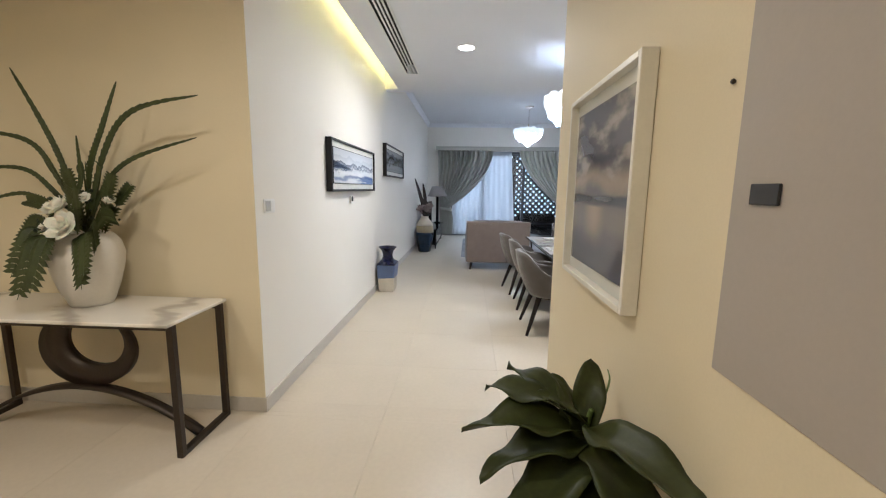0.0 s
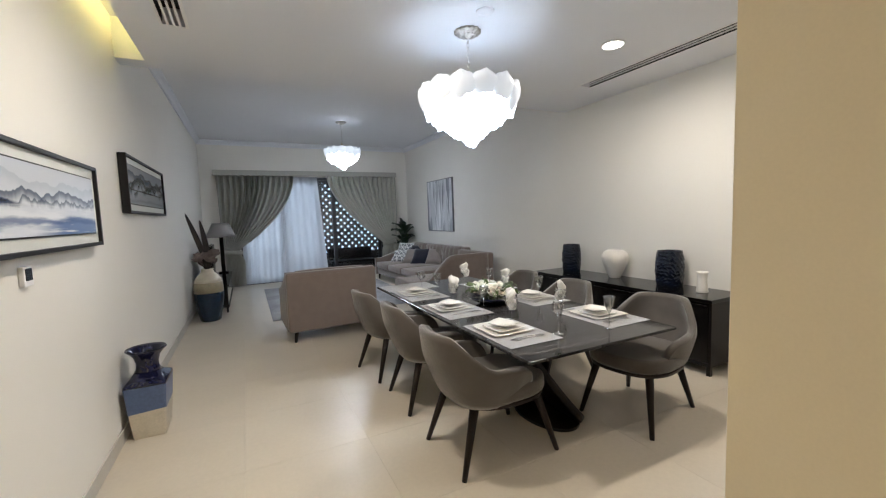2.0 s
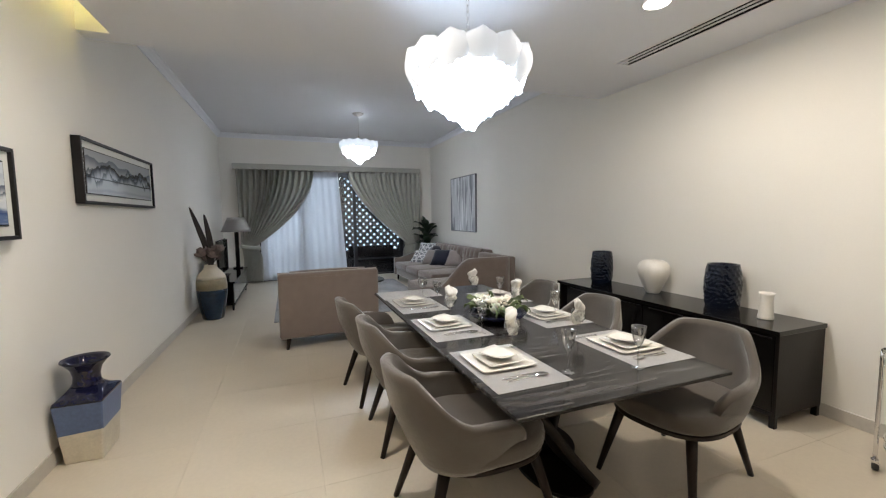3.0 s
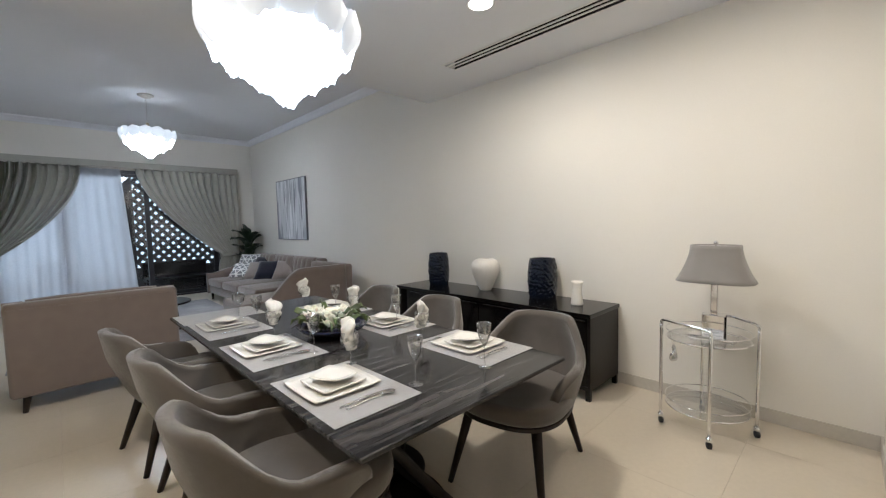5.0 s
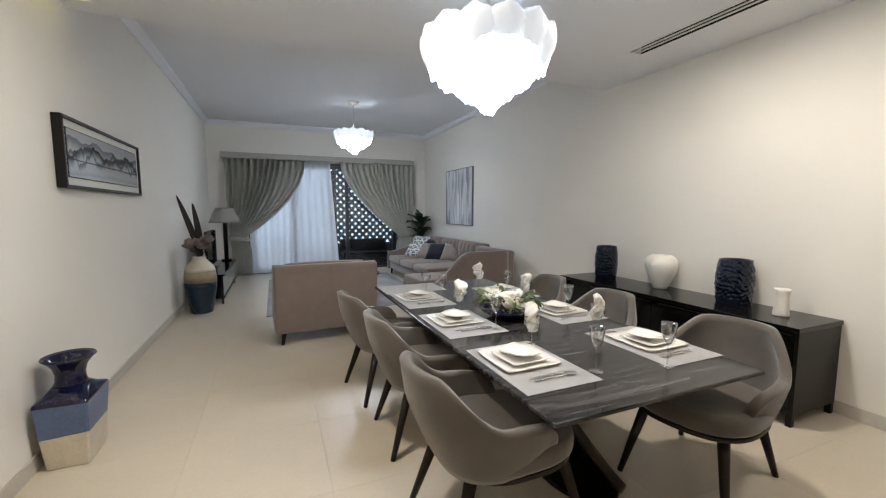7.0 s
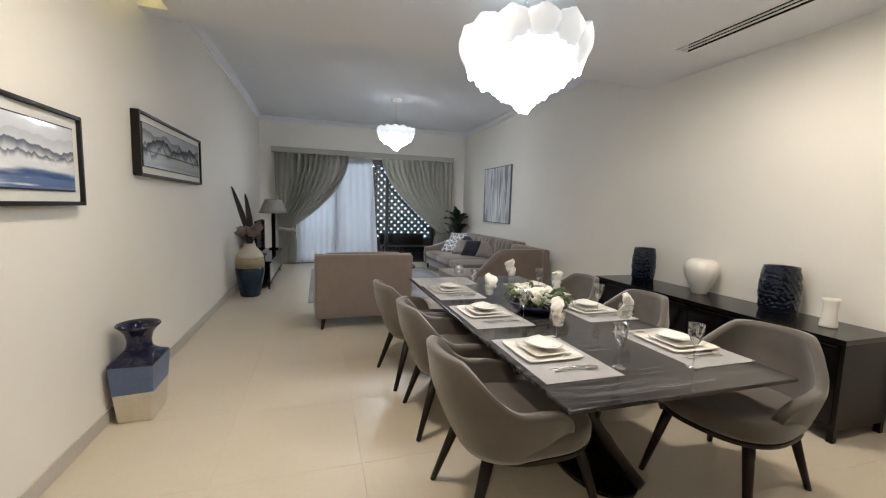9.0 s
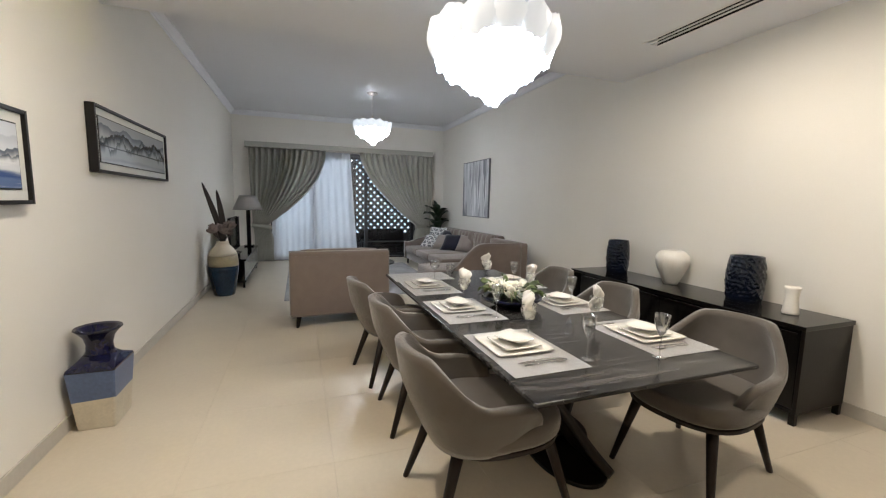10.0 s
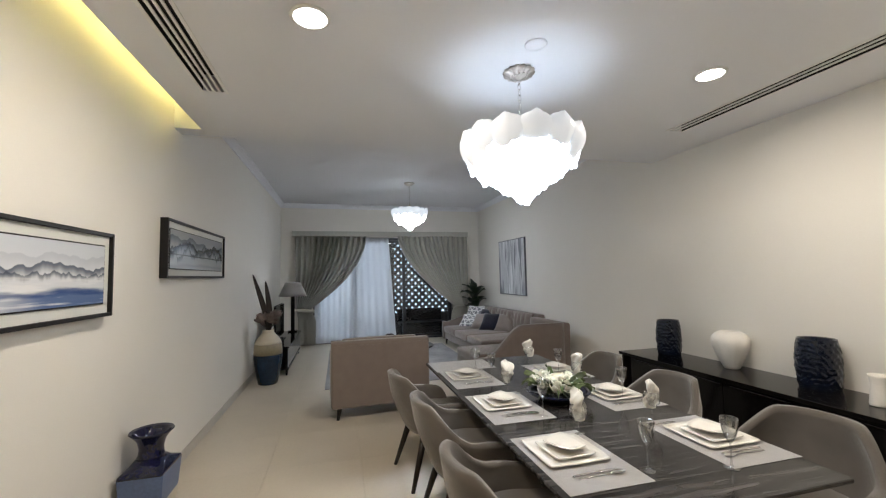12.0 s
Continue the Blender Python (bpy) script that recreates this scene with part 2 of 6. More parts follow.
GLASS = thin_glass("clear_glass", (0.98, 0.985, 0.985), 2.0, 0.17, 0.06)
PANEGLASS = thin_glass("window_glass", (0.90, 0.94, 0.97))
SIDETOP = mat("grey_glass_top", (0.30, 0.31, 0.31), 0.06, var=0.05, bump=0.0)
PETALLIT = glowing("lit_opal_glass", (0.73, 0.86, 1.0), 9.4)
PETALTOP = glowing("upper_opal_glass", (0.80, 0.90, 1.0), 0.36, (0.78, 0.79, 0.82))
PETALTOP_LIVING = glowing("upper_opal_glass_living", (0.80, 0.90, 1.0), 0.7)
PETALLIT_LIVING = glowing("lit_opal_glass_living", (0.88, 0.93, 1.0), 36.0)
CORE = glowing("lamp_core", (0.90, 0.95, 1.0), 6.0)
DISC = glowing("downlight_diffuser", (1.0, 0.93, 0.82), 9.0)
COVELED = glowing("cove_led", (1.0, 0.80, 0.25), 20.0)
OUTSIDE = glowing("bright_outdoors", (0.80, 0.90, 1.0), 2.1, (0.0, 0.0, 0.0))


def tile_material():
    m = mat("cream_porcelain_tile", (0.565, 0.502, 0.405), 0.33, var=0.045, scale=2.5, fine=35, bump=0.004)
    t, b, L = nodes_of(m)
    info = t.nodes.new("ShaderNodeObjectInfo")
    rng = t.nodes.new("ShaderNodeMapRange")
    rng.inputs["To Min"].default_value, rng.inputs["To Max"].default_value = 0.985, 1.015
    L(info.outputs["Random"], rng.inputs["Value"])
    old = b.inputs["Base Color"].links[0].from_socket
    mul = t.nodes.new("ShaderNodeVectorMath")
    mul.operation = "SCALE"
    L(old, mul.inputs[0])
    L(rng.outputs[0], mul.inputs["Scale"])
    L(mul.outputs[0], b.inputs["Base Color"])
    return m


TILE = tile_material()


def sheer_material():
    m = bpy.data.materials.new("sheer_voile")
    m.use_nodes = True
    t, b, L = nodes_of(m)
    out = t.nodes["Material Output"]
    tr = t.nodes.new("ShaderNodeBsdfTransparent")
    tl = t.nodes.new("ShaderNodeBsdfTranslucent")
    tl.inputs[0].default_value = (0.86, 0.88, 0.92, 1)
    df = t.nodes.new("ShaderNodeBsdfDiffuse")
    df.inputs[0].default_value = (0.80, 0.81, 0.84, 1)
    co = t.nodes.new("ShaderNodeTexCoord")
    nz = t.nodes.new("ShaderNodeTexNoise")
    nz.inputs["Scale"].default_value = 60
    L(co.outputs["Object"], nz.inputs["Vector"])
    rng = t.nodes.new("ShaderNodeMapRange")
    rng.inputs["To Min"].default_value, rng.inputs["To Max"].default_value = 0.66, 0.84
    L(nz.outputs[0], rng.inputs["Value"])
    a = t.nodes.new("ShaderNodeMixShader")
    a.inputs[0].default_value = 0.5
    L(tl.outputs[0], a.inputs[1])
    L(df.outputs[0], a.inputs[2])
    c = t.nodes.new("ShaderNodeMixShader")
    L(rng.outputs[0], c.inputs[0])
    L(tr.outputs[0], c.inputs[1])
    L(a.outputs[0], c.inputs[2])
    L(c.outputs[0], out.inputs[0])
    return m


SHEER = sheer_material()


class Art:
    """Builds a glazed painting out of layered bands over a panel's own 0..1 coordinates."""

    def __init__(self, name, sky_low, sky_high, across="Y", rough=0.07):
        self.m = mat(name, (0.5, 0.5, 0.5), rough, bump=0.0)
        self.t, self.b, self.L = nodes_of(self.m)
        co = self.t.nodes.new("ShaderNodeTexCoord")
        self.co = co.outputs["Generated"]
        sep = self.t.nodes.new("ShaderNodeSeparateXYZ")
        self.L(self.co, sep.inputs[0])
        self.u, self.v = sep.outputs[across], sep.outputs["Z"]
        r = ramp(self.t, [(0.0, sky_low), (1.0, sky_high)])
        self.L(self.v, r.inputs[0])
        self.color = r.outputs[0]

    def math(self, op, a, b):
        n = self.t.nodes.new("ShaderNodeMath")
        n.operation = op
        for i, v in enumerate((a, b)):
            if isinstance(v, (int, float)):
                n.inputs[i].default_value = v
            else:
                self.L(v, n.inputs[i])
        return n.outputs[0]

    def noise(self, scale, seed=0.0, stretch=(1, 1, 1), detail=4.0, only_u=False):
        if only_u:
            c = self.t.nodes.new("ShaderNodeCombineXYZ")
            self.L(self.u, c.inputs[0])
            src = c.outputs[0]
        else:
            src = self.co
        mp = self.t.nodes.new("ShaderNodeMapping")
        mp.inputs["Location"].default_value = (seed, seed * 0.7, seed * 1.3)
        mp.inputs["Scale"].default_value = stretch
        self.L(src, mp.inputs[0])
        n = self.t.nodes.new("ShaderNodeTexNoise")
        n.inputs["Scale"].default_value, n.inputs["Detail"].default_value = scale, detail
        self.L(mp.outputs[0], n.inputs["Vector"])
        return n.outputs[0]

    def smooth(self, value, lo, hi, a=0.0, b=1.0):
        n = self.t.nodes.new("ShaderNodeMapRange")
        n.interpolation_type = "SMOOTHSTEP"
        self.L(value, n.inputs["Value"])
        for k, v in (("From Min", lo), ("From Max", hi), ("To Min", a), ("To Max", b)):
            n.inputs[k].default_value = v
        return n.outputs[0]

    def over(self, color, factor):
        mx = self.t.nodes.new("ShaderNodeMix")
        mx.data_type = "RGBA"
        self.L(factor, mx.inputs[0])
        self.L(self.color, mx.inputs[6])
        mx.inputs[7].default_value = (*color, 1)
        self.color = mx.outputs[2]
        return self

    def ridge(self, color, level, height, scale, seed, fade, strength=1.0):
        """A range of hills: a sharp crest and a foot lost in mist."""
        crest = self.math("ADD", self.math("MULTIPLY", self.math("SUBTRACT", self.noise(scale, seed, only_u=True), 0.5), height), level)
        below = self.smooth(self.math("SUBTRACT", crest, self.v), 0.0, 0.02)
        mist = self.smooth(self.math("SUBTRACT", crest, self.v), 0.02, fade, strength, 0.0)
        return self.over(color, self.math("MULTIPLY", below, mist))

    def band(self, color, lo, hi, soft, wob=0.0, scale=3.0, seed=0.0, strength=1.0):
        """A level band with wavering edges."""
        v = self.v
        if wob:
            v = self.math("ADD", v, self.math("MULTIPLY", self.math("SUBTRACT", self.noise(scale, seed, (1, 1, 1.2)), 0.5), wob))
        f = self.math("MULTIPLY", self.smooth(v, lo - soft, lo + soft), self.smooth(v, hi - soft, hi + soft, strength, 0.0))
        return self.over(color, f)

    def done(self):
        self.L(self.color, self.b.inputs["Base Color"])
        return self.m


art = Art("misty_blue_river_print", (0.70, 0.72, 0.75), (0.60, 0.63, 0.69))
art.ridge((0.36, 0.40, 0.48), 0.80, 0.50, 6, 3.1, 0.22, 0.40).ridge((0.09, 0.11, 0.16), 0.60, 1.0, 4.6, 7.7, 0.20, 0.9).ridge((0.07, 0.09, 0.13), 0.50, 0.8, 9.0, 2.7, 0.12, 0.8)
left = art.smooth(art.u, 0.28, 0.50, 1.0, 0.0)
art.over((0.02, 0.035, 0.085), art.math("MULTIPLY", left, art.math("MULTIPLY", art.smooth(art.math("ADD", art.v, art.math("MULTIPLY", art.u, 0.5)), 0.62, 0.66, 1.0, 0.0), art.smooth(art.math("SUBTRACT", art.v, art.math("MULTIPLY", art.noise(6.0, 3.0), 0.12)), 0.30, 0.40))))
art.over((0.78, 0.79, 0.81), art.math("MULTIPLY", art.smooth(art.noise(3.0, 5.0, (1, 1.0, 2.2), 5.0), 0.46, 0.60, 0.0, 0.85), art.smooth(art.v, 0.50, 0.38)))
right = art.smooth(art.u, 0.40, 0.70)
art.over((0.04, 0.10, 0.27), art.math("MULTIPLY", right, art.math("MULTIPLY", art.smooth(art.math("ADD", art.v, art.math("MULTIPLY", art.noise(4.0, 8.0), 0.25)), 0.42, 0.30), art.smooth(art.noise(5.0, 1.0, (1, 0.7, 3.0), 5.0), 0.36, 0.50, 0.25, 0.9))))
art.band((0.03, 0.07, 0.22), 0.16, 0.24, 0.03, 0.5, 2.4, 2.0, 0.7)
PRINT_RIVER = art.done()
art = Art("misty_grey_lake_print", (0.44, 0.47, 0.50), (0.40, 0.42, 0.45))
art.ridge((0.14, 0.16, 0.20), 0.80, 1.1, 3.0, 5.3, 0.30, 0.85).ridge((0.035, 0.045, 0.06), 0.66, 1.3, 5.5, 2.2, 0.30, 0.95).ridge((0.05, 0.07, 0.08), 0.55, 1.5, 9.0, 6.2, 0.20, 0.8)
art.band((0.05, 0.06, 0.07), 0.36, 0.39, 0.012, 0.1, 3.0, 1.0, 0.9).band((0.30, 0.32, 0.35), 0.05, 0.12, 0.05, 0.4, 2.0, 6.0, 0.6)
PRINT_LAKE = art.done()
art = Art("evening_seascape_print", (0.165, 0.15, 0.148), (0.13, 0.125, 0.138), rough=0.05)
cl = art.smooth(art.noise(3.2, 4.0, (1, 1.0, 2.2), 6.0), 0.46, 0.66, 0.0, 0.85)
art.over((0.47, 0.42, 0.37), art.math("MULTIPLY", cl, art.smooth(art.v, 0.40, 0.55)))
art.over((0.085, 0.08, 0.092), art.math("MULTIPLY", art.smooth(art.noise(2.4, 9.0, (1, 0.9, 2.6), 6.0), 0.50, 0.62, 0.0, 0.8), art.smooth(art.v, 0.50, 0.60)))
art.band((0.50, 0.41, 0.31), 0.50, 0.60, 0.06, 0.25, 2.0, 3.0, 0.7)
art.band((0.055, 0.062, 0.078), 0.40, 0.455, 0.012, 0.05, 3.0, 8.0, 0.95)
art.over((0.52, 0.41, 0.29), art.math("MULTIPLY", art.math("MULTIPLY", art.smooth(art.u, 0.30, 0.52), art.smooth(art.u, 0.52, 0.78, 0.95, 0.0)), art.math("MULTIPLY", art.smooth(art.v, 0.10, 0.36), art.smooth(art.v, 0.38, 0.40, 1.0, 0.0))))
art.band((0.30, 0.25, 0.21), 0.22, 0.39, 0.05, 0.20, 1.6, 6.0, 0.4).band((0.10, 0.10, 0.115), -0.3, 0.17, 0.09, 0.25, 1.8, 2.0, 0.7)
PRINT_SEA = art.done()
art = Art("grey_vertical_abstract", (0.55, 0.56, 0.58), (0.60, 0.61, 0.63), rough=0.35)
st = art.noise(1.0, 2.0, (1, 9, 0.8), 5.0)
art.over((0.13, 0.14, 0.17), art.smooth(st, 0.53, 0.60, 0.0, 0.9)).over((0.80, 0.80, 0.82), art.smooth(art.noise(1.0, 8.0, (1, 12, 1.0), 5.0), 0.55, 0.62, 0.0, 0.9))
art.over((0.30, 0.31, 0.34), art.smooth(art.noise(1.0, 15.0, (1, 16, 1.4), 5.0), 0.54, 0.62, 0.0, 0.8))
ABSTRACT = art.done()


def patterned_cushion():
    m = mat("patterned_cushion", (0.5, 0.5, 0.5), 0.9, bump=0.1)
    t, b, L = nodes_of(m)
    co = t.nodes.new("ShaderNodeTexCoord")
    v = t.nodes.new("ShaderNodeTexVoronoi")
    v.feature = "DISTANCE_TO_EDGE"
    v.inputs["Scale"].default_value, v.inputs["Randomness"].default_value = 11, 0.25
    L(co.outputs["Object"], v.inputs["Vector"])
    r = ramp(t, [(0.0, (0.72, 0.72, 0.72)), (0.09, (0.72, 0.72, 0.72)), (0.13, (0.20, 0.21, 0.23)), (1.0, (0.24, 0.25, 0.27))])
    L(v.outputs["Distance"], r.inputs[0])
    L(r.outputs[0], b.inputs["Base Color"])
    return m


PATTERN = patterned_cushion()


# ---- builders ----
def part(name, bm, material, parent=None, label="", smooth=False):
    me = bpy.data.meshes.new(name)
    bmesh.ops.recalc_face_normals(bm, faces=bm.faces)
    bm.to_mesh(me)
    bm.free()
    me.materials.append(material)
    if smooth:
        me.polygons.foreach_set("use_smooth", [True] * len(me.polygons))
    ob = new(name, me)
    if parent:
        ob.parent = parent
    if label:
        tagged(ob, label)
    return ob


def thing(name, x, y, z, label, category, group="", rz=0.0):
    ob = new(name)
    ob.empty_display_size = 0.1
    ob.matrix_basis = pose(x, y, z, 0, 0, rz)
    return tagged(ob, label, category, group)


def structure(name, bm, material, label, category):
    return tagged(part(name, bm, material), label, category, kind="structure")


def box(x0, y0, z0, x1, y1, z1, bevel=0.0, seg=2, bm=None):
    bm = bm or bmesh.new()
    m = Matrix.LocRotScale(((x0 + x1) / 2, (y0 + y1) / 2, (z0 + z1) / 2), None, (x1 - x0, y1 - y0, z1 - z0))
    made = bmesh.ops.create_cube(bm, size=1, matrix=m)
    if bevel:
        edges = {e for v in made["verts"] for e in v.link_edges}
        bmesh.ops.bevel(bm, geom=list(edges), offset=bevel, segments=seg, profile=0.5, affect="EDGES")
    return bm


def shell(f, nu, nv, thick, closed_u=False):
    """A thin solid over the surface f(u, v), u and v from 0 to 1."""
    bm = bmesh.new()
    cu = nu if closed_u else nu + 1
    P = [[Vector(f(i / nu, j / nv)) for j in range(nv + 1)] for i in range(cu)]

    def at(i, j):
        i = i % cu if closed_u else min(max(i, 0), cu - 1)
        return P[i][min(max(j, 0), nv)]
    sides = []
    for s in (0.5, -0.5):
        rows = []
        for i in range(cu):
            row = []
            for j in range(nv + 1):
                n = (at(i + 1, j) - at(i - 1, j)).cross(at(i, j + 1) - at(i, j - 1))
                n = n.normalized() if n.length > 1e-9 else Vector((0, 0, 1))
                row.append(bm.verts.new(P[i][j] + n * thick * s))
            rows.append(row)
        sides.append(rows)
    A, B = sides
    for i in range(nu):
        k = (i + 1) % cu
        for j in range(nv):
            bm.faces.new((A[i][j], A[k][j], A[k][j + 1], A[i][j + 1]))
            bm.faces.new((B[i][j], B[i][j + 1], B[k][j + 1], B[k][j]))
        bm.faces.new((A[i][0], B[i][0], B[k][0], A[k][0]))
        bm.faces.new((A[i][nv], A[k][nv], B[k][nv], B[i][nv]))
    if not closed_u:
        for j in range(nv):
            bm.faces.new((A[0][j], A[0][j + 1], B[0][j + 1], B[0][j]))
            bm.faces.new((A[nu][j], B[nu][j], B[nu][j + 1], A[nu][j + 1]))
    return bm


def lathe(profile, n=32, sx=1.0, sy=1.0, x=0.0, y=0.0, bm=None, wobble=None):
    """A turned form: profile of (radius, height); ends are closed where the radius is not 0."""
    bm = bm or bmesh.new()
    rings = []
    for r, z in profile:
        ring = []
        for k in range(n):
            a = 2 * math.pi * k / n
            q = r * (wobble(a, z) if wobble else 1.0)
            ring.append(bm.verts.new((x + q * sx * math.cos(a), y + q * sy * math.sin(a), z)))
        rings.append(ring)
    for p, q in zip(rings, rings[1:]):
        for k in range(n):
            j = (k + 1) % n
            bm.faces.new((p[k], p[j], q[j], q[k]))
    bm.faces.new(list(reversed(rings[0])))
    bm.faces.new(rings[-1])
    return bm


def tube(points, r, n=8, bm=None, taper=None, closed=False):
    """A round bar along points."""
    bm = bm or bmesh.new()
    pts = [Vector(p) for p in points]
    rings = []
    up = Vector((0.13, 0.21, 0.97))
    count = len(pts)
    for i, p in enumerate(pts):
        if closed:
            d = pts[(i + 1) % count] - pts[i - 1]
        else:
            d = pts[min(i + 1, count - 1)] - pts[max(i - 1, 0)]
        d.normalize()
        a = d.cross(up)
        if a.length < 0.05:
            a = d.cross(Vector((1, 0.1, 0)))
        a.normalize()
        b = d.cross(a)
        rr = r if taper is None else r + (taper - r) * i / (count - 1)
        rings.append([bm.verts.new(p + (a * math.cos(2 * math.pi * k / n) + b * math.sin(2 * math.pi * k / n)) * rr) for k in range(n)])
    pairs = list(zip(rings, rings[1:])) + ([(rings[-1], rings[0])] if closed else [])
    for p, q in pairs:
        for k in range(n):
            j = (k + 1) % n
            bm.faces.new((p[k], p[j], q[j], q[k]))
    if not closed:
        bm.faces.new(list(reversed(rings[0])))
        bm.faces.new(rings[-1])
    return bm


def arc(points, n=8):
    """A smooth line through a few points."""
    P = [Vector(p) for p in points]
    out = []
    for i in range(len(P) - 1):
        a, b, c, d = P[max(i - 1, 0)], P[i], P[i + 1], P[min(i + 2, len(P) - 1)]
        for k in range(n):
            t = k / n
            out.append(0.5 * ((2 * b) + (c - a) * t + (2 * a - 5 * b + 4 * c - d) * t * t + (3 * b - a - 3 * c + d) * t ** 3))
    return out + [P[-1]]


def slab(outline, z0, z1, bevel=0.0, seg=2):
    """An upright prism over a flat outline."""
    bm = bmesh.new()
    face = bm.faces.new([bm.verts.new((x, y, z0)) for x, y in outline])
    made = bmesh.ops.extrude_face_region(bm, geom=[face])
    bmesh.ops.translate(bm, verts=[v for v in made["geom"] if isinstance(v, bmesh.types.BMVert)], vec=(0, 0, z1 - z0))
    if bevel:
        rim = [e for e in bm.edges if abs(e.verts[0].co.z - e.verts[1].co.z) < 1e-6]
        bmesh.ops.bevel(bm, geom=rim, offset=bevel, segments=seg, profile=0.5, affect="EDGES")
    return bm


def rounded(x0, y0, x1, y1, r, n=5):
    out = []
    for cx, cy, a0 in ((x1 - r, y1 - r, 0), (x0 + r, y1 - r, 90), (x0 + r, y0 + r, 180), (x1 - r, y0 + r, 270)):
        for k in range(n + 1):
            a = radians(a0 + 90 * k / n)
            out.append((cx + r * math.cos(a), cy + r * math.sin(a)))
    return out


def leg(x0, y0, x1, y1, h, r0, r1, n=10):
    """A tapered leg from the foot (x0, y0, 0) up to (x1, y1, h)."""
    return tube([(x0, y0, 0), ((x0 + x1) / 2, (y0 + y1) / 2, h / 2), (x1, y1, h)], r0, n, taper=r1)


def pillow(w, h, d, n=10):
    """A stuffed cushion in its own x-z plane."""
    def side(s):
        def f(u, v):
            a, b = 2 * u - 1, 2 * v - 1
            puff = (1 - a ** 4) * (1 - b ** 4)
            pinch = 1 - 0.07 * (1 - abs(a)) * abs(b) - 0.07 * (1 - abs(b)) * abs(a)
            return (a * w / 2 * pinch, s * (0.006 + d / 2 * puff ** 0.6), b * h / 2 * pinch)
        return f
    bm = bmesh.new()
    F = {}
    for s in (1, -1):
        f = side(s)
        for i in range(n + 1):
            for j in range(n + 1):
                F[s, i, j] = bm.verts.new(f(i / n, j / n))
        for i in range(n):
            for j in range(n):
                bm.faces.new((F[s, i, j], F[s, i + 1, j], F[s, i + 1, j + 1], F[s, i, j + 1]))
    rim = [(i, 0) for i in range(n)] + [(n, j) for j in range(n)] + [(n - i, n) for i in range(n)] + [(0, n - j) for j in range(n)]
    for a, b in zip(rim, rim[1:] + rim[:1]):
        bm.faces.new((F[1, *a], F[1, *b], F[-1, *b], F[-1, *a]))
    return bm


# ---- structure ----
T = 0.15
structure("wall_west", box(-T, YC, 0, XW, YN, H2 + 0.1), PAINT, "long white painted plaster wall", "wall")
structure("wall_foyer", box(-2.7, YC, 0, -T, YC + T, H2), PAINT_WARM_LIT, "painted foyer wall behind the console, toned beige for warm light", "wall")
# Thin sheet that carries the warm-light tone over the wall's end.
structure("wall_foyer_return", box(-T - 0.004, YC - 0.003, 0, XW, YC, H1), PAINT_WARM_LIT, "painted end of the long wall, toned beige for warm light", "wall")
structure("wall_foyer_west", box(-2.7 - T, -1.6, 0, -2.7, YC + T, H1), PAINT_WARM_LIT, "painted foyer side wall, toned beige for warm light", "wall")
structure("wall_foyer_south", box(-2.85, -1.75, 0, XH, -1.6, H1), PAINT_WARM_LIT, "painted wall behind the entrance, toned beige for warm light", "wall")
structure("wall_hall_east", box(XH, -1.75, 0, XH + 0.16, YS - 0.003, H1 + 0.1), PAINT_WARM_LIT, "painted hall wall, toned beige for warm light", "wall")
DX0, DX1, DZ = 2.95, 3.98, 2.30
structure("wall_south", box(XH + 0.004, YS - T, 0, DX0, YS, H1 + 0.1), PAINT, "short off-white wall beside the door", "wall")
bm = box(DX1, YS - T, 0, XR, YS, H1 + 0.1)
box(DX0, YS - T, DZ, DX1, YS, H1 + 0.1, bm=bm)
structure("wall_south_corner", bm, PAINT, "off-white wall with a doorway beside the bar cart", "wall")
structure("wall_east", box(XR, YS - T, 0, XR + T, YN, H2 + 0.1), PAINT, "long off-white painted wall", "wall")
WX0, WX1, WZ = 0.81, 4.52, 2.70
bm = box(-T, YN, 0, WX0, YN + 0.2, H2 + 0.1)
box(WX1, YN, 0, XR + T, YN + 0.2, H2 + 0.1, bm=bm)
box(WX0, YN, WZ, WX1, YN + 0.2, H2 + 0.1, bm=bm)
structure("wall_north", bm, PAINT, "off-white wall around the sliding terrace door", "wall")

# dropped dining ceiling with slots for the diffusers and a cove along the long wall
CX, CY0, CY1 = 0.245, 2.62, 6.54
LX0, LX1 = 0.50, 0.652      # slots of the near diffuser
RX0, RX1 = 4.545, 4.71


def ceiling_slab(x0, y0, x1, y1, bm):
    return box(x0, y0, H1, x1, y1, H1 + 0.12, bm=bm)


bm = bmesh.new()
ceiling_slab(-2.85, -1.75, XH, CY0, bm)
ceiling_slab(XH, YS - T, XR, CY0 + 0.25, bm)
ceiling_slab(CX, CY0, LX0, YSTEP, bm)
ceiling_slab(0.0, CY1, CX, YSTEP, bm)
ceiling_slab(LX0, CY0, LX1, 2.9, bm)
ceiling_slab(LX0, 5.71, LX1, YSTEP, bm)
ceiling_slab(LX1, CY0, XH, YSTEP, bm)
ceiling_slab(XH, CY0 + 0.25, RX0, YSTEP, bm)
ceiling_slab(RX0, CY0 + 0.25, RX1, 2.9, bm)
ceiling_slab(RX0, 5.70, RX1, YSTEP, bm)
ceiling_slab(RX1, CY0 + 0.25, XR, YSTEP, bm)
structure("ceiling", bm, CEIL, "smooth white dropped ceiling over dining area and foyer", "ceiling")
bm = box(0, CY0, H1 + 0.34, XR, YSTEP, H1 + 0.44)
box(0.0, CY1, H1 + 0.12, CX + 0.22, YSTEP, H1 + 0.34, bm=bm)
box(0.0, CY0 - 0.1, H1 + 0.12, 0.5, CY0, H1 + 0.34, bm=bm)
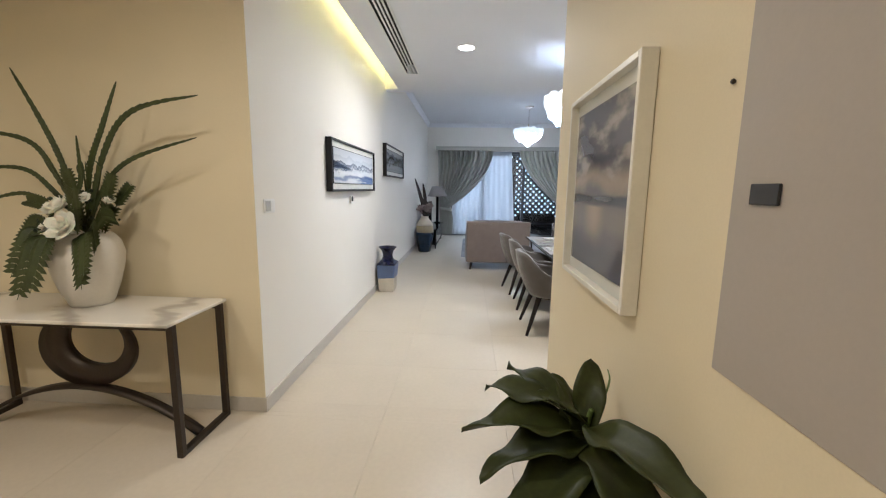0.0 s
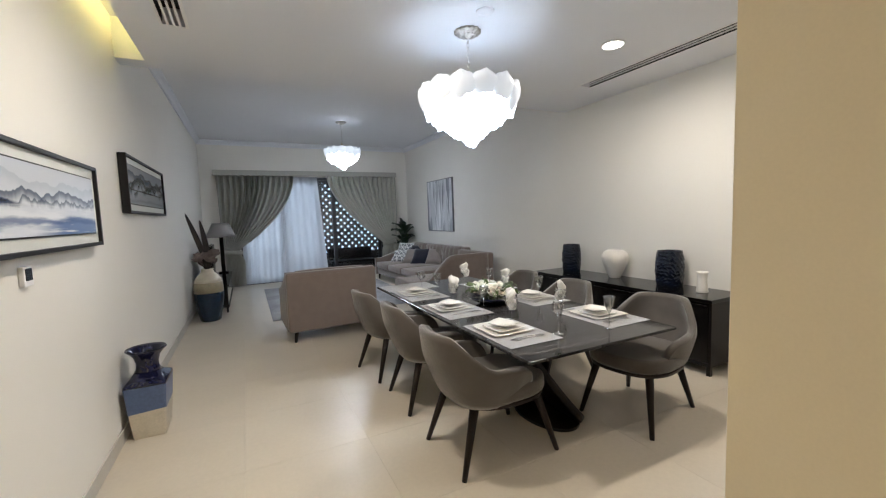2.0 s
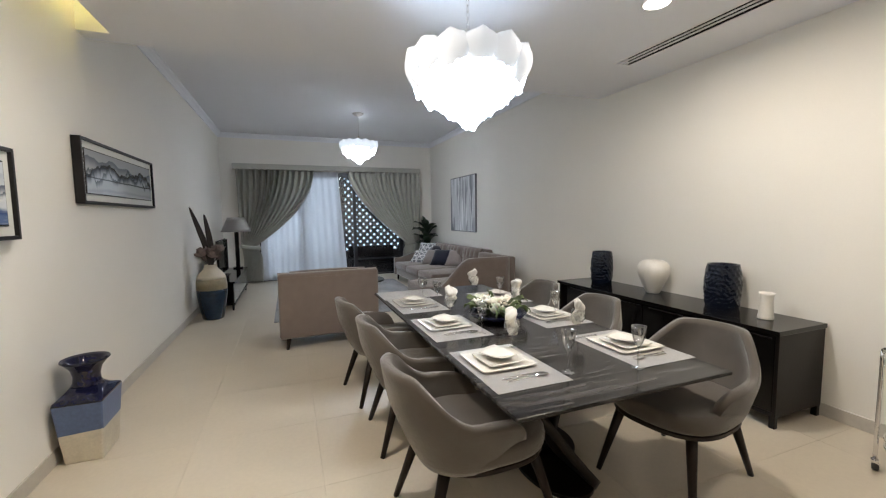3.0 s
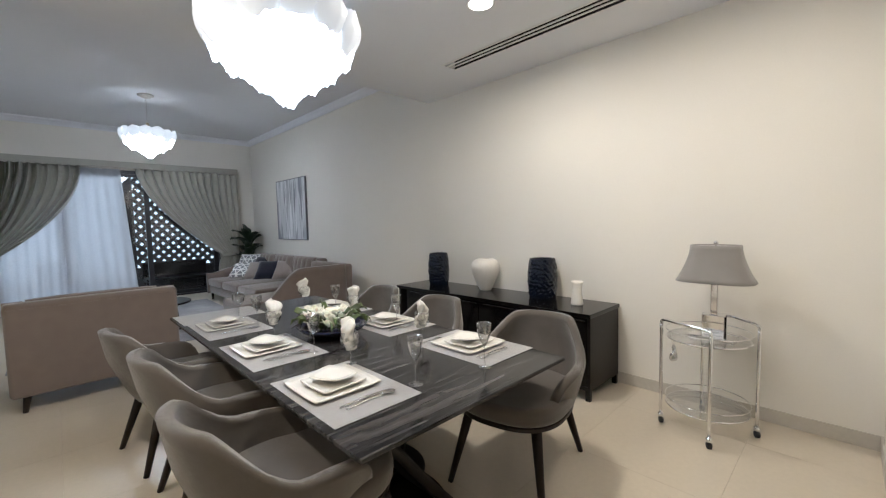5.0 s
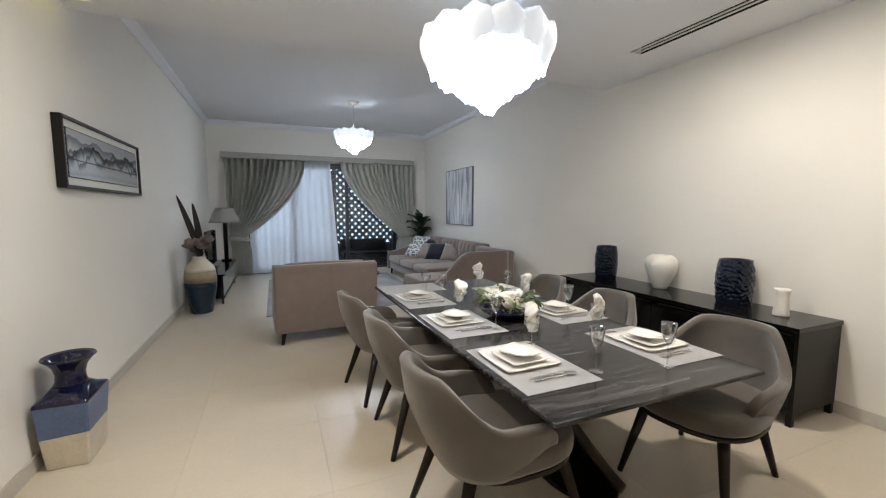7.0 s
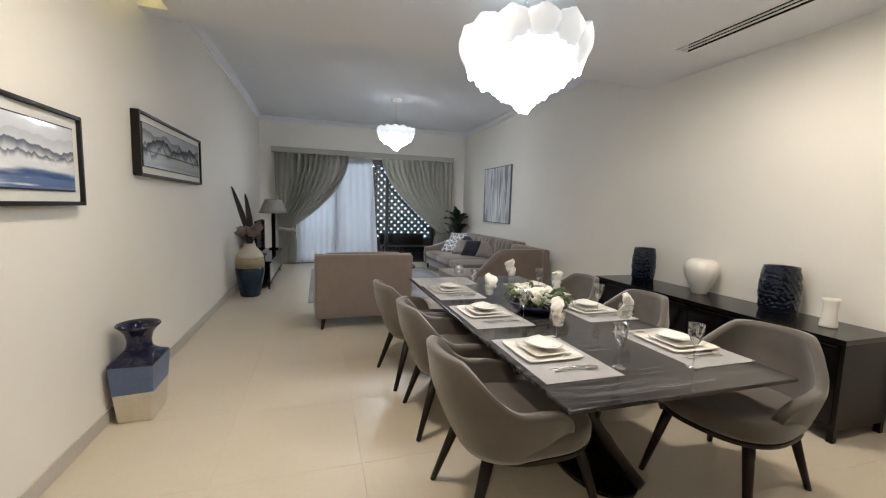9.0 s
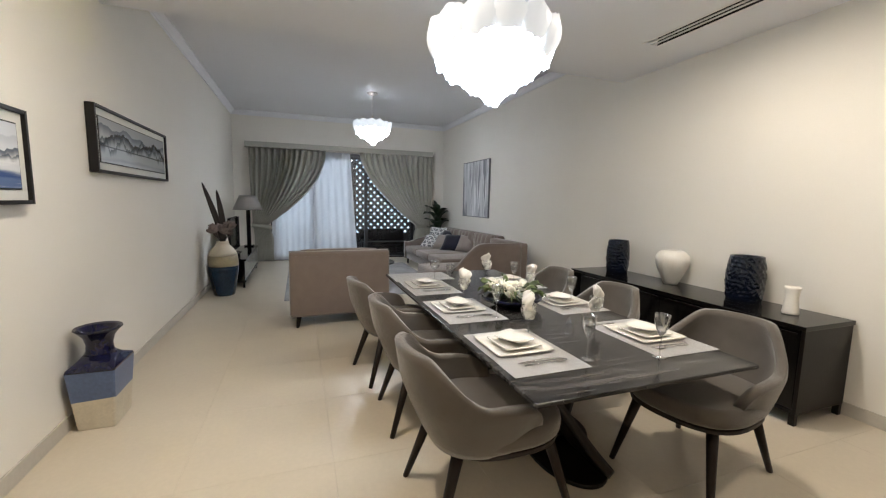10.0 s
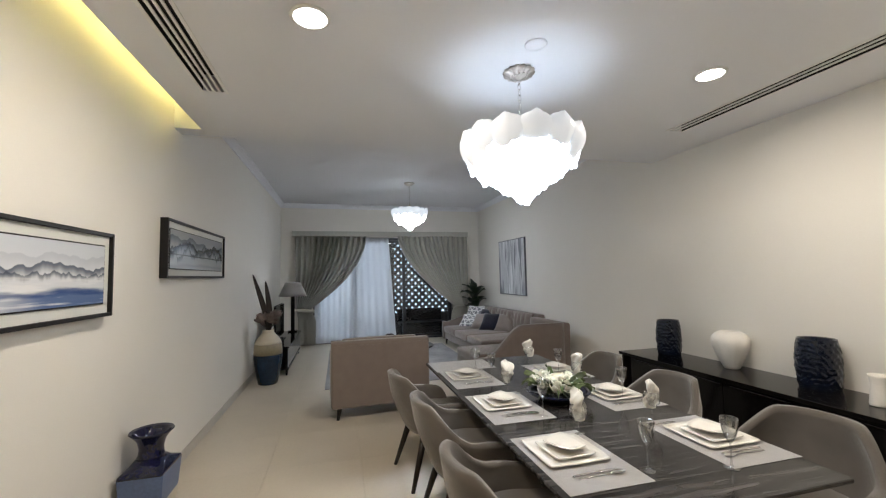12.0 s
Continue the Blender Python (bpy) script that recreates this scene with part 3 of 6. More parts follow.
box(CX + 0.20, CY0, H1 + 0.12, CX + 0.22, CY1, H1 + 0.34, bm=bm)
structure("cove_recess", bm, CEIL, "white recess of the light cove", "ceiling")
structure("ceiling_step", box(0, YSTEP - 0.08, H1 + 0.12, XR, YSTEP, H2), CEIL, "white edge of the dropped ceiling", "ceiling")
structure("ceiling_living", box(-T, YSTEP - 0.08, H2, XR + T, YN + 0.2, H2 + 0.12), CEIL, "smooth white high living room ceiling", "ceiling")
led = thing("cove_light", CX + 0.17, 0, H1 + 0.125, "warm yellow light strip hidden in the cove", "light strip")
part("led_strip", box(-0.02, CY0 + 0.05, 0, 0.02, CY1 - 0.05, 0.012, 0.004), COVELED, led)


def cornice(x0, y0, x1, y1):
    """A small stepped moulding under the living room ceiling, along one wall."""
    bm = bmesh.new()
    along = Vector((x1 - x0, y1 - y0, 0))
    inward = Vector((-along.y, along.x, 0)).normalized()
    prof = [(0, 0), (0, -0.11), (0.015, -0.11), (0.02, -0.085), (0.045, -0.05), (0.075, -0.025), (0.08, 0)]
    ends = []
    for p in (Vector((x0, y0, H2)), Vector((x1, y1, H2))):
        ends.append([bm.verts.new(p + inward * a + Vector((0, 0, b))) for a, b in prof])
    for i in range(len(prof)):
        j = (i + 1) % len(prof)
        bm.faces.new((ends[0][i], ends[0][j], ends[1][j], ends[1][i]))
    bm.faces.new(ends[0])
    bm.faces.new(ends[1])
    return bm


structure("trim_west", cornice(XW, YN, XW, YSTEP), CEIL, "white plaster cornice", "cornice")
structure("trim_east", cornice(XR, YSTEP, XR, YN), CEIL, "white plaster cornice", "cornice")
structure("trim_north", cornice(XR, YN, XW, YN), CEIL, "white plaster cornice", "cornice")

S, SH = 0.013, 0.098
structure("baseboard_west", box(XW, YC + 0.002, 0, XW + S, YN, SH, 0.002), SKIRT, "beige tile skirting", "baseboard")
structure("baseboard_foyer", box(-2.7, YC - S, 0, XW + S, YC - 0.003, SH, 0.002), SKIRT, "beige tile skirting", "baseboard")
structure("baseboard_hall", box(XH - S, -1.6, 0, XH, YS + S, SH, 0.002), SKIRT, "beige tile skirting", "baseboard")
structure("baseboard_south", box(DX1 + 0.09, YS, 0, XR - S, YS + S, SH, 0.002), SKIRT, "beige tile skirting", "baseboard")
structure("baseboard_south_hall", box(XH + 0.002, YS, 0, DX0 - 0.09, YS + S, SH, 0.002), SKIRT, "beige tile skirting", "baseboard")
structure("baseboard_east", box(XR - S, YS, 0, XR, YN, SH, 0.002), SKIRT, "beige tile skirting", "baseboard")
structure("baseboard_north", box(XW + S, YN - S, 0, WX0, YN, SH, 0.002), SKIRT, "beige tile skirting", "baseboard")
structure("baseboard_north_corner", box(WX1, YN - S, 0, XR - S, YN, SH, 0.002), SKIRT, "beige tile skirting", "baseboard")
floor = structure("floor", box(-2.9, -1.8, -0.12, XR + T, YN + 0.2, -0.012), GROUT, "cream polished porcelain tile floor", "floor")

# doorway in the south wall
door = tagged(new("door_1"), "closed black wooden door with a black frame", "door", kind="structure")
door.location = (DX0, YS, 0)
W = DX1 - DX0
part("door_leaf", box(0.06, -0.09, 0.008, W - 0.06, -0.045, DZ - 0.06, 0.003), DOORWOOD, door)
for x0, z0, x1, z1 in ((0.16, 0.2, W - 0.16, 1.0), (0.16, 1.12, W - 0.16, DZ - 0.2)):
    part("door_panel", box(x0, -0.045, z0, x1, -0.035, z1, 0.004), DOORWOOD, door)
for x0, x1 in ((-0.07, 0.06), (W - 0.06, W + 0.07)):
    part("door_jamb", box(x0, -T + 0.003, 0, x1, 0.03, DZ + 0.07, 0.004), DOORWOOD, door)
part("door_head", box(0.06, -T + 0.003, DZ - 0.06, W - 0.06, 0.028, DZ + 0.068, 0.004), DOORWOOD, door)
hb = tube([(0.12, -0.04, 1.0), (0.12, 0.01, 1.0), (0.24, 0.015, 1.0)], 0.009)
part("door_handle", hb, CHROME, door, "chrome lever handle", True)


# ---- window, terrace ----
def sliding_door():
    w = tagged(new("window_1"), "sliding terrace door with dark aluminium frames", "window", kind="structure")
    w.location = (WX0, YN, 0)
    width = WX1 - WX0
    for name, b in (("frame_head", (0, 0.02, WZ - 0.07, width, 0.16, WZ)), ("frame_sill", (0, 0.0, -0.01, width, 0.16, 0.035)),
                    ("frame_jamb", (0, 0.02, 0.035, 0.06, 0.16, WZ - 0.07)), ("frame_jamb", (width - 0.06, 0.02, 0.035, width, 0.16, WZ - 0.07))):
        part(name, box(*b, 0.003), ALU, w)
    mid = 3.14 - WX0
    for x0, x1, y in ((0.06, 1.10, 0.10), (1.01, mid + 0.045, 0.05), (mid - 0.045, width - 0.06, 0.10)):
        fr = part("sash", box(x0, y, 0.035, x0 + 0.09, y + 0.04, WZ - 0.07, 0.003), ALU, w)
        part("sash_stile", box(x1 - 0.09, y, 0.035, x1, y + 0.04, WZ - 0.07, 0.003), ALU, fr)
        part("sash_rail", box(x0 + 0.09, y, 0.035, x1 - 0.09, y + 0.04, 0.10, 0.003), ALU, fr)
        part("sash_rail", box(x0 + 0.09, y, WZ - 0.13, x1 - 0.09, y + 0.04, WZ - 0.07, 0.003), ALU, fr)
        g = part("pane", box(x0 + 0.09, y + 0.016, 0.10, x1 - 0.09, y + 0.022, WZ - 0.13), PANEGLASS, fr)
        g.visible_shadow = False
    return w


sliding_door()
structure("ground", box(-40, YN + 0.2, -0.2, 46, 90, -0.03), TERRACE, "grey terrace paving beyond the door", "ground")
structure("backdrop", box(-14, 21.0, -0.03, 20, 21.2, 12), OUTSIDE, "bright pale daylight beyond the terrace", "backdrop")
lat = thing("lattice_screen", 0.09, 14.33, -0.03, "dark brown wooden lattice screen on the terrace", "screen")
LX, RX, LB, LT = 2.97, 5.6, 0.62, 2.95
part("post", box(2.72, -0.05, 0, 2.93, 0.05, 3.05, 0.006), LATTICEWOOD, lat)
part("post", box(RX, -0.05, 0, RX + 0.12, 0.05, 3.05, 0.006), LATTICEWOOD, lat)
part("rail", box(2.93, -0.04, LT, RX, 0.04, 3.05, 0.006), LATTICEWOOD, lat)
part("rail", box(2.93, -0.04, LB - 0.08, RX, 0.04, LB, 0.006), LATTICEWOOD, lat)
for k in range(9):
    x0 = 2.93 + k * (RX - 2.93) / 9
    part("board", box(x0 + 0.003, -0.02, 0.0, x0 + (RX - 2.93) / 9 - 0.003, 0.02, LB - 0.08, 0.004), LATTICEWOOD, lat)
STEP = 0.205
for sgn in (1, -1):
    c = -3.0
    while c < 6.5:
        base = 2.93 + c
        z0, z1 = LB, LT
        xa = base if sgn > 0 else base + (LT - LB)
        xb = xa + sgn * (z1 - z0)
        lo, hi = 2.93, RX
        (p, zp), (q, zq) = ((xa, z0), (xb, z1))
        t0, t1 = 0.0, 1.0
        dx = q - p
        ts = sorted(((lo - p) / dx, (hi - p) / dx))
        t0, t1 = max(t0, ts[0]), min(t1, ts[1])
        if t1 - t0 > 0.02:
            A = Vector((p + dx * t0, 0.012 * sgn, z0 + (z1 - z0) * t0))
            B = Vector((p + dx * t1, 0.012 * sgn, z0 + (z1 - z0) * t1))
            d = (B - A).normalized()
            n = Vector((-d.z, 0, d.x)) * 0.042
            bm = bmesh.new()
            vs = [bm.verts.new(v + Vector((0, o, 0))) for o in (-0.009, 0.009) for v in (A - n, A + n, B + n, B - n)]
            bm.faces.new(vs[:4])
            bm.faces.new(vs[4:])
            for a in range(4):
                bm.faces.new((vs[a], vs[(a + 1) % 4], vs[4 + (a + 1) % 4], vs[4 + a]))
            part("slat", bm, LATTICEWOOD, lat)
        c += STEP
seat = thing("terrace_bench", 3.69, 13.95, -0.03, "dark outdoor bench beside the lattice screen", "bench")
part("seat", box(-0.6, -0.25, 0.32, 0.7, 0.22, 0.40, 0.02), DARKWOOD, seat)
part("backrest", box(-0.6, 0.22, 0.40, 0.7, 0.27, 0.75, 0.02), DARKWOOD, seat)
for x in (-0.55, 0.6):
    for y in (-0.2, 0.2):
        part("leg", box(x, y - 0.03, 0, x + 0.06, y + 0.03, 0.32, 0.004), DARKWOOD, seat)
chair = thing("terrace_chair", 1.64, 14.55, -0.03, "grey outdoor chair seen through the sheer curtain", "chair")
part("seat", box(-0.3, -0.3, 0.36, 0.3, 0.3, 0.44, 0.02), POT, chair)
part("backrest", box(-0.3, 0.25, 0.44, 0.3, 0.3, 0.85, 0.02), POT, chair)
for x in (-0.28, 0.23):
    for y in (-0.28, 0.23):
        part("leg", box(x, y, 0, x + 0.05, y + 0.05, 0.36, 0.004), POT, chair)


# ---- curtains ----
def drape(x_out, x_in, tie_out, tie_in, foot_out, foot_in, z_tie, y0, waves, sweep):
    """A heavy curtain held by a tie-back. Out: the edge by the wall; in: the edge that sweeps."""
    top = 2.722

    def f(u, v):
        z = top * (1 - v) + 0.012 * v
        if z >= z_tie:
            s = (top - z) / (top - z_tie)
            a = x_out + (tie_out - x_out) * s ** 2.5
            b = x_in + (tie_in - x_in) * s ** sweep
            amp = 0.15 * (1 - 0.40 * s)
        else:
            s = min(1.0, (z_tie - z) / 0.35)
            s = s * s * (3 - 2 * s)
            a = tie_out + (foot_out - tie_out) * s
            b = tie_in + (foot_in - tie_in) * s
            amp = 0.022 + 0.028 * s
        w = 0.7 + 0.3 * math.sin(9 * u + 4)
        ph = 2 * math.pi * waves * (u + 0.012 * math.sin(5 * v + 11 * u))
        fold = 1 - 2 * abs(math.sin(ph / 2)) ** 1.1
        return (a + (b - a) * u + 0.18 * amp * math.sin(ph), y0 + amp * w * fold + 0.01 * math.sin(7 * v + 20 * u), z)
    return shell(f, waves * 12, 46, 0.006)


def curtain(name, args, tie_x, tie_w):
    c = thing(name, 0, 0, 0, "sage-grey pleated curtain held back with a tie", "curtain", "curtains at the terrace door")
    part("drape", drape(*args), CURTAIN, c, smooth=True)
    def band(u, v):
        a = 2 * math.pi * u
        return (tie_x + tie_w * math.cos(a), 13.10 + 0.075 * math.sin(a), 0.82 + 0.09 * v + 0.03 * math.cos(a) * (1 if tie_x > 2 else -1))
    part("tieback", shell(band, 24, 3, 0.008, True), CURTAIN, c, "matching fabric tie-back", True)
    return c


curtain("curtain", (0.37, 2.15, 0.43, 0.77, 0.47, 0.87, 0.925, 13.09, 14, 1.9), 0.62, 0.22)
curtain("curtain", (4.87, 2.98, 4.85, 4.45, 4.87, 4.39, 0.875, 13.09, 14, 1.65), 4.65, 0.22)


def sheer(x0, x1, x0b, x1b, waves):
    def f(u, v):
        a, b = x0 + (x0b - x0) * v, x1 + (x1b - x1) * v
        return (a + (b - a) * u, 13.195 + 0.014 * math.sin(2 * math.pi * waves * u + 0.8 * v), 2.70 - 2.68 * v)
    return shell(f, waves * 8, 12, 0.0015)


for a in ((0.84, 1.84, 0.84, 1.81, 7), (1.75, 2.72, 1.77, 2.90, 6)):
    c = thing("sheer_curtain", 0, 0, 0, "translucent white sheer curtain", "curtain", "sheers at the terrace door")
    part("voile", sheer(*a), SHEER, c, smooth=True)
pel = thing("pelmet", 2.603, 13.135, 2.715, "fabric-covered grey pelmet box over the curtains", "pelmet")
part("pelmet_board", box(-2.283, -0.13, 0, 2.283, -0.105, 0.125, 0.006), PELMET, pel)
part("pelmet_top", box(-2.283, -0.105, 0.10, 2.283, 0.105, 0.125, 0.004), PELMET, pel)
for s in (-1, 1):
    part("pelmet_end", box(s * 2.283 - (0.02 if s > 0 else 0), -0.105, 0, s * 2.283 + (0 if s > 0 else 0.02), 0.105, 0.10, 0.003), PELMET, pel)


# ---- ceiling fixtures ----
def chandelier(x, y, ztop, drop, k, lit, top):
    """Tiers of frosted glass leaves round a glowing core, on a chain. drop: from the ceiling to the top of the leaves; k: size."""
    c = thing("chandelier", x, y, ztop, "chandelier of overlapping frosted white glass petals, lit", "chandelier", "chandeliers")
    zt = -drop                    # top of the upper leaves
    rose = part("ceiling_rose", lathe([(0.001, -0.062), (0.016, -0.058), (0.03, -0.046), (0.062, -0.040), (0.078, -0.027), (0.098, -0.022), (0.105, -0.006), (0.10, 0.0)], 84, wobble=lambda a, z: 1 + (0.05 if z > -0.042 else 0.0) * math.sin(14 * a)), NICKEL, c, "ornate fluted nickel ceiling rose", True)
    for j in range(12):
        a = 2 * math.pi * j / 12
        bm = lathe([(0.002, -0.052), (0.012, -0.047), (0.014, -0.042)], 8, 1, 1)
        bmesh.ops.transform(bm, matrix=pose(0.055 * math.cos(a), 0.055 * math.sin(a), 0.006), verts=bm.verts)
        part("rose_boss", bm, NICKEL, rose)
    n = max(3, int((drop + 0.0) / 0.036))
    for j in range(n):
        z = -0.05 - 0.02 - j * (drop - 0.02) / n
        pts = []
        for i in range(14):
            a = 2 * math.pi * i / 14
            p = (0.011 * math.cos(a), 0.023 * math.sin(a))
            pts.append((p[0], 0, z + p[1]) if j % 2 else (0, p[0], z + p[1]))
        part("chain_link", tube(pts, 0.0034, 6, closed=True), CHROME if j < n - 4 else BRASS, c, smooth=True)
    part("lamp_socket", lathe([(0.012, zt - 0.08), (0.016, zt - 0.06), (0.016, zt - 0.02), (0.006, zt)], 14), BRASS, c, smooth=True)
    R = 0.33 * k
    part("upper_ring", tube([(R * math.cos(2 * math.pi * j / 40), R * math.sin(2 * math.pi * j / 40), zt - 0.085 * k) for j in range(40)], 0.006, 6, closed=True), CHROME, c, smooth=True)
    part("middle_ring", tube([(0.380 * k * math.cos(2 * math.pi * j / 48), 0.380 * k * math.sin(2 * math.pi * j / 48), zt - 0.108 * k) for j in range(48)], 0.006, 6, closed=True), WHITEPLASTIC, c, smooth=True)
    for j in range(4):
        a = math.pi * j / 2
        part("spoke", tube([(0.012 * math.cos(a), 0.012 * math.sin(a), zt - 0.05), (R * math.cos(a), R * math.sin(a), zt - 0.085 * k)], 0.004, 6), CHROME, c)
    # Added pan, not part of the fixture: holds lamplight off the ceiling.
    pan = 0.32 if k > 0.95 else 0.362
    part("uplight_shield", lathe([((pan - 0.02) * k, zt - 0.105 * k), (pan * k, zt - 0.10 * k), (pan * k, zt - 0.09 * k), (0.02, zt - 0.085 * k)], 36), WHITEPLASTIC, c, "added white pan that shields the ceiling from the lamps", True)
    core = lathe([(0.02, zt - 0.44 * k), (0.10 * k, zt - 0.40 * k), (0.20 * k, zt - 0.31 * k), (0.25 * k, zt - 0.22 * k), (0.24 * k, zt - 0.20 * k), (0.02, zt - 0.19 * k)], 28)
    part("diffuser", core, CORE, c, "glowing white core", True)
    #      count radius z-top height width lean material
    tiers = [(14, 0.380, -0.005, 0.200, 0.215, 0.0, top), (16, 0.366, -0.112, 0.135, 0.18, -0.24, lit), (14, 0.330, -0.185, 0.135, 0.18, -0.56, lit),
             (12, 0.250, -0.258, 0.125, 0.155, -0.85, lit), (8, 0.140, -0.325, 0.135, 0.12, -0.70, lit)]
    rng = random.Random(5)
    for t, (count, r, z0, h, w, lean, m) in enumerate(tiers):
        for j in range(count):
            a = 2 * math.pi * (j + 0.5 * (t % 2)) / count
            jz, jl, seed = rng.uniform(-0.012, 0.012) * (0.2 if t == 1 else 1.0), rng.uniform(-0.05, 0.05), rng.uniform(0, 6)

            def f(u, v, a=a, jz=jz, jl=jl, seed=seed, t=t):
                s = 2 * u - 1
                y = 0.5 - 0.5 * math.cos(math.pi * v)
                tip = max(0.0, (y - 0.62) / 0.38)
                if t == 0:
                    half = w / 2 * math.sin(math.pi * (0.02 + 0.84 * y ** 0.56)) * (1 + 0.03 * math.sin(17 * y + seed))
                    rr = r + 0.035 * math.sin(math.pi * (0.2 + 0.7 * y)) - 0.05 * y * y
                    edge = 0.004 * math.sin(14 * s + seed) * (1 if y < 0.3 else 0.2) + 0.012 * (1 - y) * abs(s) * math.sin(3 * seed)
                    dip = 0.0
                else:
                    half = w / 2 * (math.sin(math.pi * (0.12 + 0.80 * y)) ** 0.5) * (1 + 0.05 * math.sin(15 * y + seed)) * (1 - 0.72 * tip ** 1.4)
                    rr = r + (lean + jl) * y * h * 1.3 + 0.02 * math.sin(math.pi * y) + 0.022 * tip ** 2
                    edge = 0.010 * math.sin(12 * s + seed) * (1 if y > 0.85 or (t > 1 and y < 0.15) else 0.15)
                    dip = (0.0 if t == 1 else 0.055) * s * s * (1 if y < 0.5 else -0.4) * (1 - y)
                z = z0 + jz - y * h * (1 + 0.10 * math.sin(2 * seed)) - dip + edge
                rr += -0.03 * s * s + 0.0022 * math.sin(11 * s + seed) * (1 - abs(s))
                x_, y_ = rr * k, s * half * k
                return (x_ * math.cos(a) - y_ * math.sin(a), x_ * math.sin(a) + y_ * math.cos(a), zt + z * k)
            part("petal", shell(f, 10, 12 if t == 0 else 7, 0.006), m, c, smooth=True)
    return c


chandelier(2.625, 4.98, H1, 0.43, 1.0, PETALLIT, PETALTOP)
chandelier(2.835, 10.52, H2, 0.54, 0.90, PETALLIT_LIVING, PETALTOP_LIVING)


def downlight(x, y, kind):
    d = thing("downlight", x, y, H1, "round recessed downlight, lit", "downlight", kind)
    part("trim_ring", shell(lambda u, v: ((0.085 + 0.018 * v) * math.cos(2 * math.pi * u), (0.085 + 0.018 * v) * math.sin(2 * math.pi * u), -0.008 + 0.006 * v), 32, 2, 0.006, True), WHITEPLASTIC, d, smooth=True)
    part("diffuser", lathe([(0.083, -0.012), (0.085, -0.002)], 32), DISC, d, "glowing diffuser")


# The third dining fixture is unseen, added to go with its lamp.
for x, y in DOWN:
    downlight(x, y, "dining downlights")
# Foyer fixtures are unseen as well, added above their lamps.
for x, y in FOYER:
    downlight(x, y, "foyer downlights")
sd = thing("smoke_detector", 2.585, 4.66, H1, "round white ceiling speaker or detector cover", "detector")
part("cover", lathe([(0.03, -0.007), (0.062, -0.006), (0.066, 0.0)], 32), CEIL, sd, smooth=True)


def linear_diffuser(x0, x1, y0, y1, slots, label):
    d = thing("air_diffuser", (x0 + x1) / 2, (y0 + y1) / 2, H1, label, "air vent", "slot diffusers")
    w, h = x1 - x0, (y1 - y0) / 2
    part("backing", box(-w / 2 - 0.01, -h - 0.01, 0.122, w / 2 + 0.01, h + 0.01, 0.13), VENTBLACK, d)
    for s in (-1, 1):
        part("side", box(s * w / 2 - 0.004, -h, 0.0, s * w / 2 + 0.004, h, 0.12), VENTBLACK, d)
        part("flange", box(s * (w / 2 + 0.006) - 0.011, -h - 0.015, -0.004, s * (w / 2 + 0.006) + 0.011, h + 0.015, 0.0), WHITEPLASTIC, d)
    for k in range(1, slots):
        x = -w / 2 + k * w / slots
        part("bar", box(x - 0.008, -h, -0.003, x + 0.008, h, 0.006, 0.001), WHITEPLASTIC, d)
    return d


linear_diffuser(LX0, LX1, 2.9, 5.71, 4, "white ceiling slot diffuser with four black slots")
linear_diffuser(RX0, RX1, 2.9, 5.70, 3, "white ceiling slot diffuser along the wall")


# ---- pictures and switches ----
def framed(name, x, y0, y1, z0, z1, depth, rim, mount, face, frame_m, label, side=1, inner_line=True, recess=0.012):
    """A box frame on a wall: side 1 faces +x, -1 faces -x."""
    p = thing(name, x, (y0 + y1) / 2, z0, label, "picture")
    w, h = (y1 - y0) / 2, z1 - z0

    def b(a0, ya, za, a1, yb, zb, bev=0.0):
        xs = sorted((side * a0, side * a1))
        return box(xs[0], ya, za, xs[1], yb, zb, bev)
    part("frame_side", b(0.002, -w, 0, depth, -w + rim, h, 0.003), frame_m, p)
    part("frame_side", b(0.002, w - rim, 0, depth, w, h, 0.003), frame_m, p)
    part("frame_top", b(0.002, -w + rim, h - rim, depth, w - rim, h, 0.003), frame_m, p)
    part("frame_bottom", b(0.002, -w + rim, 0, depth, w - rim, rim, 0.003), frame_m, p)
    d = depth - recess
    part("mount", b(0.004, -w + rim, rim, d, w - rim, h - rim), MATBOARD, p, "off-white mount")
    if inner_line:
        k = rim + mount - 0.008
        part("inner_edge", b(d, -w + k, k, d + 0.006, w - k, h - k), frame_m, p, "thin dark inner edge")
    k = rim + mount
    part("print", b(d, -w + k, k, d + 0.009, w - k, h - k), face, p)
    return p


framed("landscape_picture", XW, 3.79, 5.505, 1.465, 1.967, 0.062, 0.022, 0.062, PRINT_RIVER, FRAMEBLACK, "black-framed print of misty blue mountains and river", recess=0.02)
framed("landscape_picture", XW, 6.30, 7.975, 1.692, 2.193, 0.062, 0.022, 0.062, PRINT_LAKE, FRAMEBLACK, "black-framed print of a misty grey lake", recess=0.02)
framed("abstract_picture", XR, 10.295, 11.68, 1.195, 2.453, 0.04, 0.018, 0.0, ABSTRACT, SILVER, "abstract canvas of grey vertical strokes, silver frame", -1, False)
framed("seascape_picture", XH, 1.365, 2.175, 1.104, 1.925, 0.055, 0.022, 0.055, PRINT_SEA, WHITEWOOD, "glazed seascape print in a deep cream box frame", -1, False, 0.033)


def plate_on_west(name, y, z, w, h, d, label, category, parts):
    p = thing(name, XW, y, z, label, category)
    part("plate", box(0.002, -w / 2, -h / 2, d, w / 2, h / 2, 0.004), WHITEPLASTIC, p)
    for nm, b, m in parts:
        part(nm, box(*b, 0.002), m, p)
    return p


